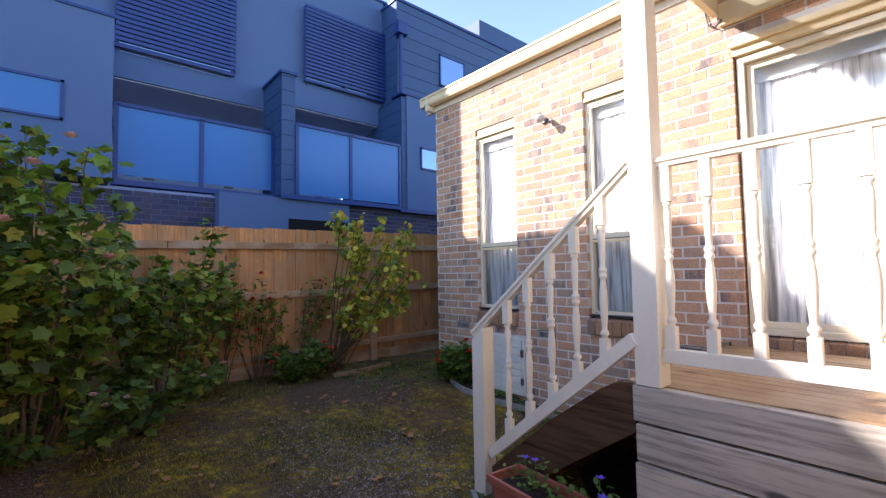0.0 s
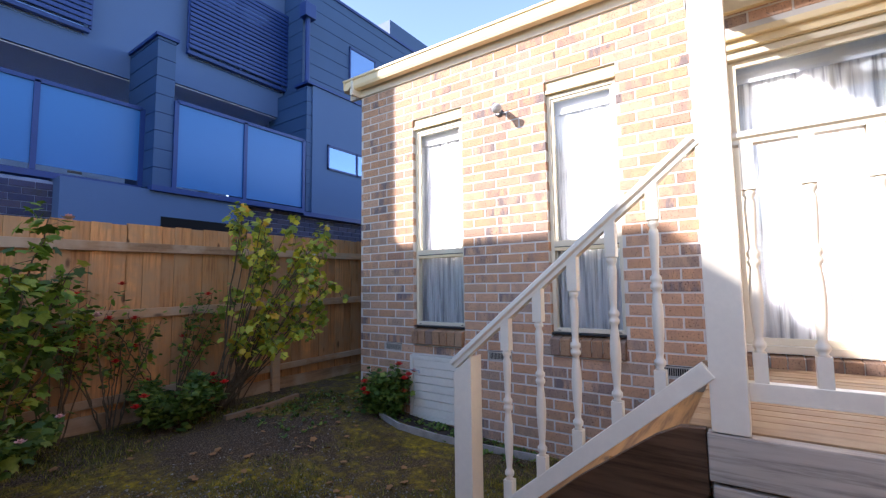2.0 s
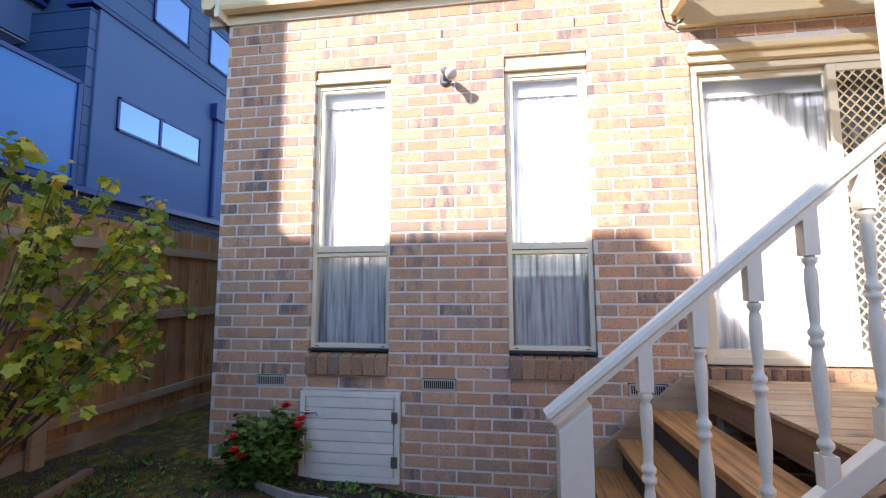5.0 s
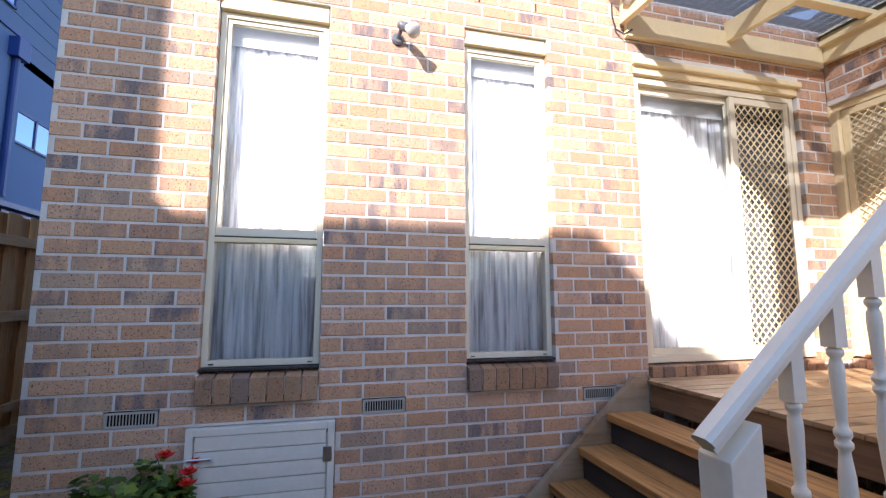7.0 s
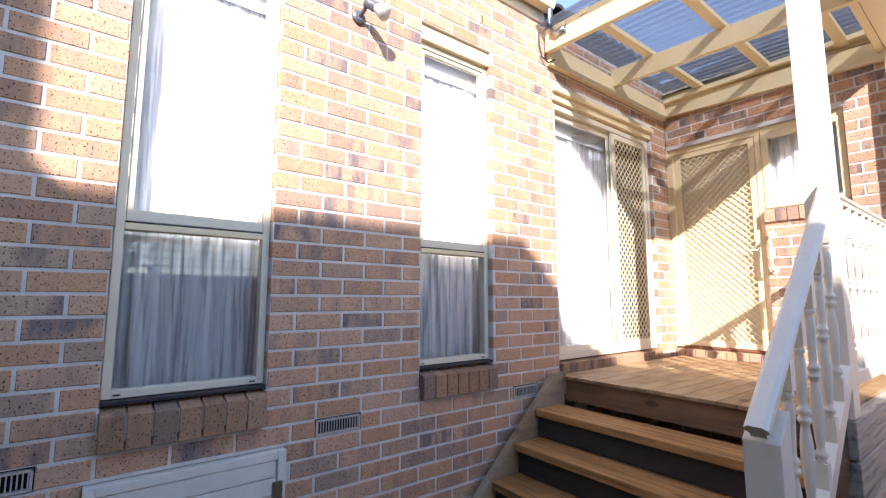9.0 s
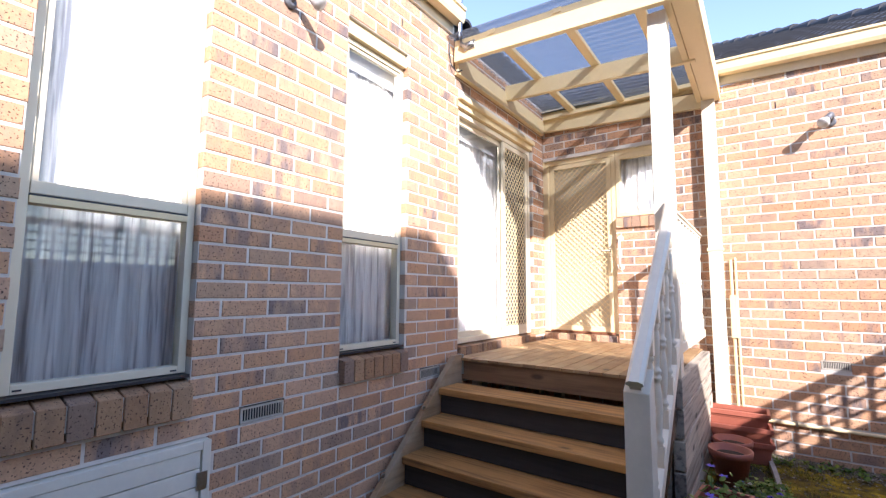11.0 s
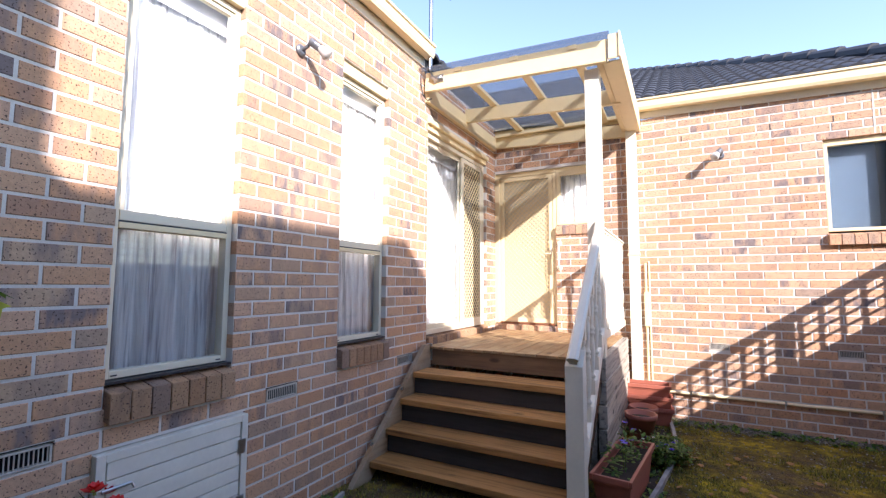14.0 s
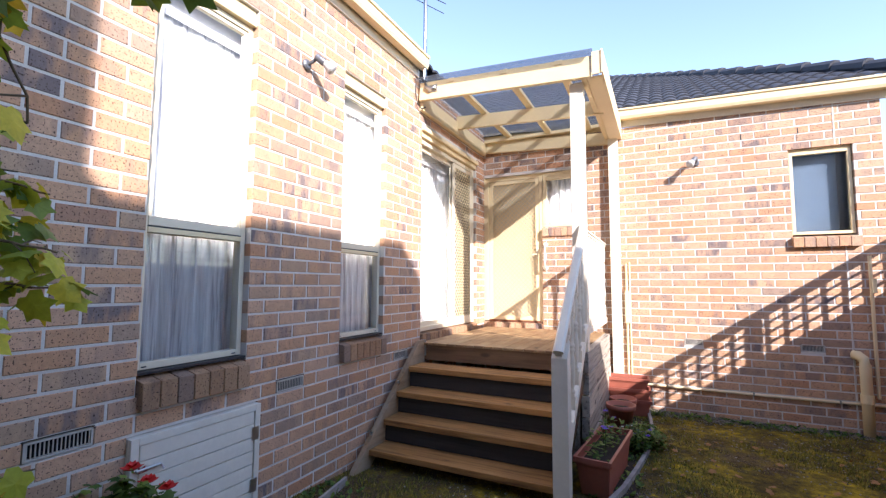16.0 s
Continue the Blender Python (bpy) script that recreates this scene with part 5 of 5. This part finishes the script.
def fan(rng, n, reach, high, lean=(0, 0), base=0.12):
    """n stems rising from one foot and spreading."""
    out = []
    for i in range(n):
        a = rng.uniform(0, 2 * math.pi)
        r = math.sqrt(rng.uniform(0.05, 1))
        ex, ey = reach[0] * r * math.cos(a) + lean[0], reach[1] * r * math.sin(a) + lean[1]
        h = high * rng.uniform(0.6, 1.0) * (1.0 - 0.3 * r)
        bx, by = base * math.cos(a), base * math.sin(a)
        out.append([(bx, by, 0), (bx + ex * 0.35, by + ey * 0.35, h * 0.45), (bx + ex * 0.75, by + ey * 0.75, h * 0.8), (bx + ex, by + ey, h)])
    return out


R = random.Random(77)
# large flowering maple against the fence
st = fan(R, 23, (0.62, 0.55), 2.55, (-0.08, -0.1), 0.25)
for k in range(9):
    ex, ey, h = R.uniform(-0.6, 0.12), R.uniform(-0.35, 0.25), R.uniform(1.95, 2.5)
    st.append([(0.1 * ex, 0.1 * ey, 0), (0.4 * ex, 0.4 * ey, h * 0.45), (0.75 * ex, 0.8 * ey, h * 0.8), (ex, ey, h)])
bush("flowering_maple", "large leafy green shrub with pink bell flowers by the fence", (-3.98, 5.05, 0.2), st, LEAF_GREEN, 0.086, LOBED, 3, ((PINK, 26, 0.055, "flower"),), 0.012, 0.6, 0.22)
st = fan(R, 15, (0.46, 0.35), 2.15, (0.08, 0.0), 0.2)
bush("flowering_maple", "leafy green shrub with pink flowers beside the paling fence", (-2.98, 5.72, 0.2), st, LEAF_GREEN, 0.076, LOBED, 3, ((PINK, 12, 0.046, "flower"),), 0.010, 0.6, 0.17)
st = fan(R, 9, (0.5, 0.35), 0.75, (0.1, -0.1), 0.25)
bush("low_shrub", "low dark green shrub at the foot of the taller shrubs", (-3.55, 4.95, 0.18), st, LEAF_DARK, 0.07, LOBED, 3, ((PINK, 5, 0.03, "flower"),), 0.008, 0.5, 0.15)
st = fan(R, 7, (0.35, 0.25), 0.60, (0, 0), 0.2)
bush("low_shrub", "low green undergrowth beneath the pink-flowered shrub", (-2.90, 5.65, 0.2), st, LEAF_DARK, 0.06, LOBED, 3, (), 0.008, 0.5, 0.14)
# bare-stemmed roses trained on the fence
for k, (x, h) in enumerate(((-2.32, 1.60), (-1.95, 1.45), (-1.50, 1.60))):
    st = fan(R, 11, (0.50, 0.06), h, (0, 0.05), 0.05)
    bush("climbing_rose", "thin climbing rose with sparse leaves and red blooms", (x, 6.16, 0.22), st, LEAF_GREEN, 0.060, OVAL, 1, ((RED, 7, 0.042, "flower"),), 0.006, 0.3, 0.13, 0.4)
# geraniums with red blooms
for x, y, r, h, lab in ((-1.55, 5.85, 0.34, 0.50, "round bushy geranium with red blooms beside the fence"), (-0.18, 4.64, 0.125, 0.50, "round bushy geranium with red blooms against the brick wall")):
    st = fan(R, 26, (r, r * 0.9), h, (0, 0), 0.08)
    bush("geranium", lab, (x, y, ground_z(x, y) - 0.01), st, LEAF_DARK, 0.05, LOBED, 3, ((RED, 10, 0.045, "flower"),), 0.005, 0.1, 0.09)
# tall yellowing shrub that leans out from the fence
st = []
for i in range(34):
    a, h = R.uniform(-1, 1), R.uniform(0.7, 2.04)
    ex, ey = 0.50 + 0.46 * a, -0.36 + R.uniform(-0.30, 0.34)
    st.append([(R.uniform(-0.25, 0.2), R.uniform(-0.06, 0.06), 0), (ex * 0.45, ey * 0.35, h * 0.4), (ex * 0.8, ey * 0.8, h * 0.8), (ex, ey, h * 0.98), (ex * 1.06, ey * 1.12, h * 0.84)])
# drooping leafy ends on the house side of the shrub
for ex, ey, h in ((0.44, -0.90, 1.50), (0.47, -0.86, 1.42), (0.38, -0.90, 1.34), (0.43, -0.93, 1.24), (0.36, -0.88, 0.80)):
    st.append([(0.05, 0, 0), (ex * 0.6, ey * 0.4, h * 0.7), (ex * 0.9, ey * 0.8, h * 1.02), (ex, ey, h)])
# one long twig that arches out over the path
st.append([(0, 0, 0), (-0.05, -0.2, 0.9), (-0.10, -0.50, 1.75), (-0.20, -0.70, 1.95), (-0.26, -0.76, 1.88), (-0.28, -0.77, 1.78)])
bush("yellowing_shrub", "tall leaning shrub with yellow-green lobed leaves and white buds", (-1.13, 5.98, 0.2), st, LEAF_YELLOW, 0.066, LOBED, 1, ((WHITEPETAL, 6, 0.026, "bud"),), 0.007, 0.9, 0.12, 0.5)

# ---- pots, planters and edging ----


def trough(name, label, at, rz, L, W, H, flower=None, seed=1):
    t = thing(name, label, "planter", at, "", rz)
    bm = bmesh.new()
    vs = box(bm, -L / 2, -W / 2, 0, L / 2, W / 2, H)
    for v in vs:
        if v.co.z < 0.01:
            v.co.x *= 0.86
            v.co.y *= 0.78
    bm.faces.ensure_lookup_table()
    top = max(bm.faces, key=lambda f: f.calc_center_median().z)
    r = bmesh.ops.inset_region(bm, faces=[top], thickness=0.022)
    bmesh.ops.translate(bm, vec=(0, 0, -0.05), verts=top.verts)
    bmesh.ops.bevel(bm, geom=list(bm.edges), offset=0.006, segments=2, affect="EDGES")
    part("tub", bm, TERRA, t)
    bm = bmesh.new()
    for a in ((-L / 2 - 0.012, -W / 2 - 0.012, L / 2 + 0.012, -W / 2 + 0.008), (-L / 2 - 0.012, W / 2 - 0.008, L / 2 + 0.012, W / 2 + 0.012), (-L / 2 - 0.012, -W / 2 + 0.009, -L / 2 + 0.008, W / 2 - 0.009), (L / 2 - 0.008, -W / 2 + 0.009, L / 2 + 0.012, W / 2 - 0.009)):
        box(bm, a[0], a[1], H - 0.03, a[2], a[3], H + 0.006, 0.003)
    part("rim", bm, TERRA, t)
    part("soil", boxed(-L / 2 + 0.025, -W / 2 + 0.025, H - 0.07, L / 2 - 0.025, W / 2 - 0.025, H - 0.035), SOIL, t)
    if flower:
        rr = random.Random(seed)
        lv, lf = [], []
        for _ in range(170):
            c = Vector((rr.uniform(-L / 2 + 0.04, L / 2 - 0.04), rr.uniform(-W / 2 + 0.03, W / 2 - 0.03), H - 0.03 + rr.random() ** 1.5 * 0.16))
            add_leaf(lv, lf, c, Vector((rr.gauss(0, 1), rr.gauss(0, 1), rr.uniform(-0.2, 1))), Vector((0, 0, 1)), rr.uniform(0.025, 0.05), OVAL)
        pydata("foliage", lv, lf, LEAF_DARK, t)
        for k in range(5):
            c = Vector((rr.uniform(-L / 2.6, L / 2.6), rr.uniform(-W / 3, W / 3), H + rr.uniform(0.06, 0.17)))
            bm = bmesh.new()
            tube([(c.x * 0.9, c.y * 0.9, H - 0.04), tuple(c)], 0.002, 5, None, bm)
            part("stalk", bm, LEAF_DARK, t)
            lv, lf = [], []
            for q in range(5):
                a = q * 1.2566
                add_leaf(lv, lf, c, Vector((math.cos(a), math.sin(a), 0.3)), Vector((0, 0, 1)), 0.026, OVAL)
            pydata("pansy", lv, lf, VIOLET, t)
    return t


trough("planter_trough", "long terracotta plastic trough with violet pansies", (-1.768, 2.13, 0.055), 84, 0.78, 0.225, 0.255, True, 5)
trough("planter_trough", "stacked empty terracotta trough beside the downpipe", (-1.81, 0.24, 0.165), 4, 0.42, 0.21, 0.17)
trough("planter_trough", "terracotta trough standing under another", (-1.81, 0.24, 0.05), 8, 0.42, 0.21, 0.17)
trough("planter_trough", "empty terracotta trough on top of the stack", (-1.80, 0.235, 0.28), 2, 0.42, 0.21, 0.17)
for x, y, s in ((-1.775, 0.55, 1.0), (-1.775, 0.87, 1.05)):
    p = thing("flower_pot", "round terracotta pot filled with dry soil", "pot", (x, y, 0.05), "round pots")
    part("pot", lathe([(0.085 * s, 0), (0.118 * s, 0.19 * s), (0.13 * s, 0.19 * s), (0.135 * s, 0.235 * s), (0.122 * s, 0.235 * s), (0.112 * s, 0.20 * s), (0.02 * s, 0.195 * s)], 22), TERRA, p, "", True)
    part("soil", lathe([(0.11 * s, 0.197 * s), (0.02, 0.207 * s)], 18), SOIL, p)
R2 = random.Random(31)
for x, y in ((-1.98, 1.18), (-1.95, 1.5), (-2.02, 1.38)):
    st = fan(R2, 9, (0.10, 0.10), 0.2, (0, 0), 0.03)
    bush("pansy_plant", "small pansy plant with violet flowers in the garden bed", (x, y, 0.055), st, LEAF_DARK, 0.035, OVAL, 2, ((VIOLET, 2, 0.02, "flower"), (WHITEPETAL, 1, 0.015, "flower")), 0.003, 0.1, 0.05)


def edging(name, label, pts, h, thick, material):
    fine = []
    P = [Vector(p) for p in pts]
    for a, b in zip(P, P[1:]):
        for k in range(5):
            fine.append(a.lerp(b, k / 5))
    fine.append(P[-1])
    bm = bmesh.new()
    rings = []
    for i, p in enumerate(fine):
        d = (fine[min(i + 1, len(fine) - 1)] - fine[max(i - 1, 0)]).normalized()
        s = Vector((-d.y, d.x, 0)) * thick / 2
        z = ground_z(p.x, p.y) - 0.03
        rings.append([bm.verts.new((p.x + s.x * e, p.y + s.y * e, zz)) for e, zz in ((1, z), (1, z + h), (-1, z + h), (-1, z))])
    for r0, r1 in zip(rings, rings[1:]):
        for k in range(4):
            bm.faces.new((r0[k], r0[(k + 1) % 4], r1[(k + 1) % 4], r1[k]))
    bm.faces.new(rings[0])
    bm.faces.new(rings[-1][::-1])
    return tagged(part(name, bm, material), label, "edging")


edging("garden_edging", "thin curved grey edging board along the wall bed", [(-0.10, 4.82, 0), (-0.30, 4.60, 0), (-0.38, 4.3, 0), (-0.34, 3.9, 0), (-0.25, 3.5, 0), (-0.15, 3.08, 0)], 0.085, 0.02, EDGING)
edging("garden_edging", "curved timber edging strip round the bed of pots", [(-2.00, 0.20, 0), (-2.03, 0.50, 0), (-2.06, 0.90, 0), (-2.05, 1.25, 0), (-2.01, 1.60, 0), (-1.96, 1.95, 0), (-1.90, 2.30, 0), (-1.81, 2.64, 0), (-1.71, 2.80, 0)], 0.075, 0.03, EDGING)
edging("sleeper_edging", "short timber sleepers edging the fence bed", [(-1.25, 5.62, 0), (-0.80, 5.66, 0), (-0.35, 5.78, 0)], 0.075, 0.05, LOG)
beds = bmesh.new()
for cx, cy, rx, ry in ((-0.13, 3.95, 0.17, 0.8), (-1.86, 1.45, 0.24, 1.2), (-0.8, 1.2, 0.74, 1.5)):
    n = 28
    c0 = beds.verts.new((cx, cy, ground_z(cx, cy) + 0.012))
    ring = [beds.verts.new((cx + rx * math.cos(2 * math.pi * k / n), cy + ry * math.sin(2 * math.pi * k / n), ground_z(cx, cy + ry * math.sin(2 * math.pi * k / n)) - 0.02)) for k in range(n)]
    mid = [beds.verts.new((cx + 0.8 * rx * math.cos(2 * math.pi * k / n), cy + 0.9 * ry * math.sin(2 * math.pi * k / n), ground_z(cx, cy + ry * math.sin(2 * math.pi * k / n)) + 0.006 + 0.012 * noise.noise((k * 0.9, cx, 1)))) for k in range(n)]
    for k in range(n):
        beds.faces.new((ring[k], ring[(k + 1) % n], mid[(k + 1) % n], mid[k]))
        beds.faces.new((mid[k], mid[(k + 1) % n], c0))
tagged(part("soil_bed", beds, SOIL), "dark soil of the narrow garden beds", "soil", kind="stuff")

# loose stones, moss tufts, weeds and fallen leaves
R3 = random.Random(55)
verts, faces = [], []
for _ in range(20000):
    x, y = (R3.uniform(-4.4, 0.0), R3.uniform(0.0, 6.0)) if R3.random() < 0.6 else (R3.gauss(-2.1, 0.45), R3.gauss(3.6, 0.55))
    if noise.noise((x * 0.8, y * 0.8, 9)) + R3.uniform(-0.35, 0.25) < 0.0 or (x > -1.7 and y < 2.6):
        continue
    s = R3.uniform(0.003, 0.012)
    z = ground_z(x, y) + 0.018 * noise.noise((x * 1.7, y * 1.7, 0)) + 0.008 * noise.noise((x * 7, y * 7, 3))
    i = len(verts)
    for d in ((1, 0, 0), (-1, 0, 0), (0, 1, 0), (0, -1, 0), (0, 0, 0.7), (0, 0, -0.7)):
        verts.append((x + d[0] * s * R3.uniform(0.6, 1.2), y + d[1] * s * R3.uniform(0.6, 1.2), z + 0.002 + d[2] * s))
    faces += [(i, i + 2, i + 4), (i + 2, i + 1, i + 4), (i + 1, i + 3, i + 4), (i + 3, i, i + 4), (i + 2, i, i + 5), (i + 1, i + 2, i + 5), (i + 3, i + 1, i + 5), (i, i + 3, i + 5)]
for _ in range(7000):
    x, y = R3.uniform(-4.1, -2.0), -0.02 + abs(R3.gauss(0, 0.10))
    s, z = R3.uniform(0.004, 0.011), ground_z(x, y) + 0.018 * noise.noise((x * 1.7, y * 1.7, 0))
    i = len(verts)
    for d in ((1, 0, 0), (-1, 0, 0), (0, 1, 0), (0, -1, 0), (0, 0, 0.7), (0, 0, -0.7)):
        verts.append((x + d[0] * s * R3.uniform(0.6, 1.2), y + d[1] * s * R3.uniform(0.6, 1.2), z + 0.004 + d[2] * s))
    faces += [(i, i + 2, i + 4), (i + 2, i + 1, i + 4), (i + 1, i + 3, i + 4), (i + 3, i, i + 4), (i + 2, i, i + 5), (i + 1, i + 2, i + 5), (i + 3, i + 1, i + 5), (i, i + 3, i + 5)]
tagged(pydata("gravel", verts, faces, PEBBLE), "loose fine grey gravel on the soil", "gravel", kind="stuff")
verts, faces = [], []
for _ in range(110000):
    x, y = R3.uniform(-4.4, 0.1), R3.uniform(0.0, 6.2)
    clump = noise.noise((x * 1.1, y * 1.1, 4)) + 0.6 * noise.noise((x * 4.5, y * 4.5, 2))
    if clump + R3.uniform(-0.25, 0.25) < 0.10 or (x > -1.7 and y < 2.5):
        continue
    z = ground_z(x, y) + 0.015 * noise.noise((x * 1.7, y * 1.7, 0))
    h, a = R3.uniform(0.008, 0.026) * (1 + 1.4 * max(0, clump)), R3.uniform(0, 6.28)
    i = len(verts)
    w = 0.0028
    dx, dy = math.cos(a), math.sin(a)
    verts += [(x - dy * w, y + dx * w, z), (x + dy * w, y - dx * w, z), (x + dx * h * 0.7, y + dy * h * 0.7, z + h)]
    faces.append((i, i + 1, i + 2))
tagged(pydata("grass", verts, faces, GRASS), "short moss and grass tufts", "grass", kind="stuff")
lv, lf = [], []
for _ in range(620):
    x, y = R3.choice([(R3.uniform(-0.34, -0.05), R3.uniform(3.1, 4.9)), (R3.uniform(-2.0, -1.7), R3.uniform(0.6, 2.8)), (R3.uniform(-1.2, 0.0), R3.uniform(4.8, 5.9)), (R3.uniform(-4.0, -1.7), R3.uniform(0.0, 0.25))])
    for k in range(5):
        a = R3.uniform(0, 6.28)
        add_leaf(lv, lf, Vector((x, y, ground_z(x, y) + 0.01)), Vector((math.cos(a), math.sin(a), R3.uniform(0.3, 1.2))), Vector((0, 0, 1)), R3.uniform(0.015, 0.045), OVAL)
tagged(pydata("weeds", lv, lf, LEAF_DARK), "small weeds along the wall foot and beds", "weeds", kind="stuff")
lv, lf = [], []
for _ in range(260):
    x, y = R3.uniform(-3.9, -0.5), R3.uniform(0.8, 5.9)
    if x > -1.8 and y < 2.9:
        continue
    add_leaf(lv, lf, Vector((x, y, ground_z(x, y) + 0.022)), Vector((R3.gauss(0, 1), R3.gauss(0, 1), 0.1)), Vector((R3.gauss(0, 0.3), R3.gauss(0, 0.3), 1)), R3.uniform(0.025, 0.055), LOBED)
tagged(pydata("fallen_leaves", lv, lf, DRYLEAF), "scattered dry fallen leaves and petals", "leaves", kind="stuff")

# ---- bricks of the house walls ----
wall_east.lay(lambda u, z: -5.2 < u < -2.2 and 0.35 < z < 2.2, BRICK, BRICK_JOINED)
wall_south.lay(lambda u, z: 1.7 < u < 4.2 and 0.75 < z < 2.9, BRICK, BRICK_JOINED)
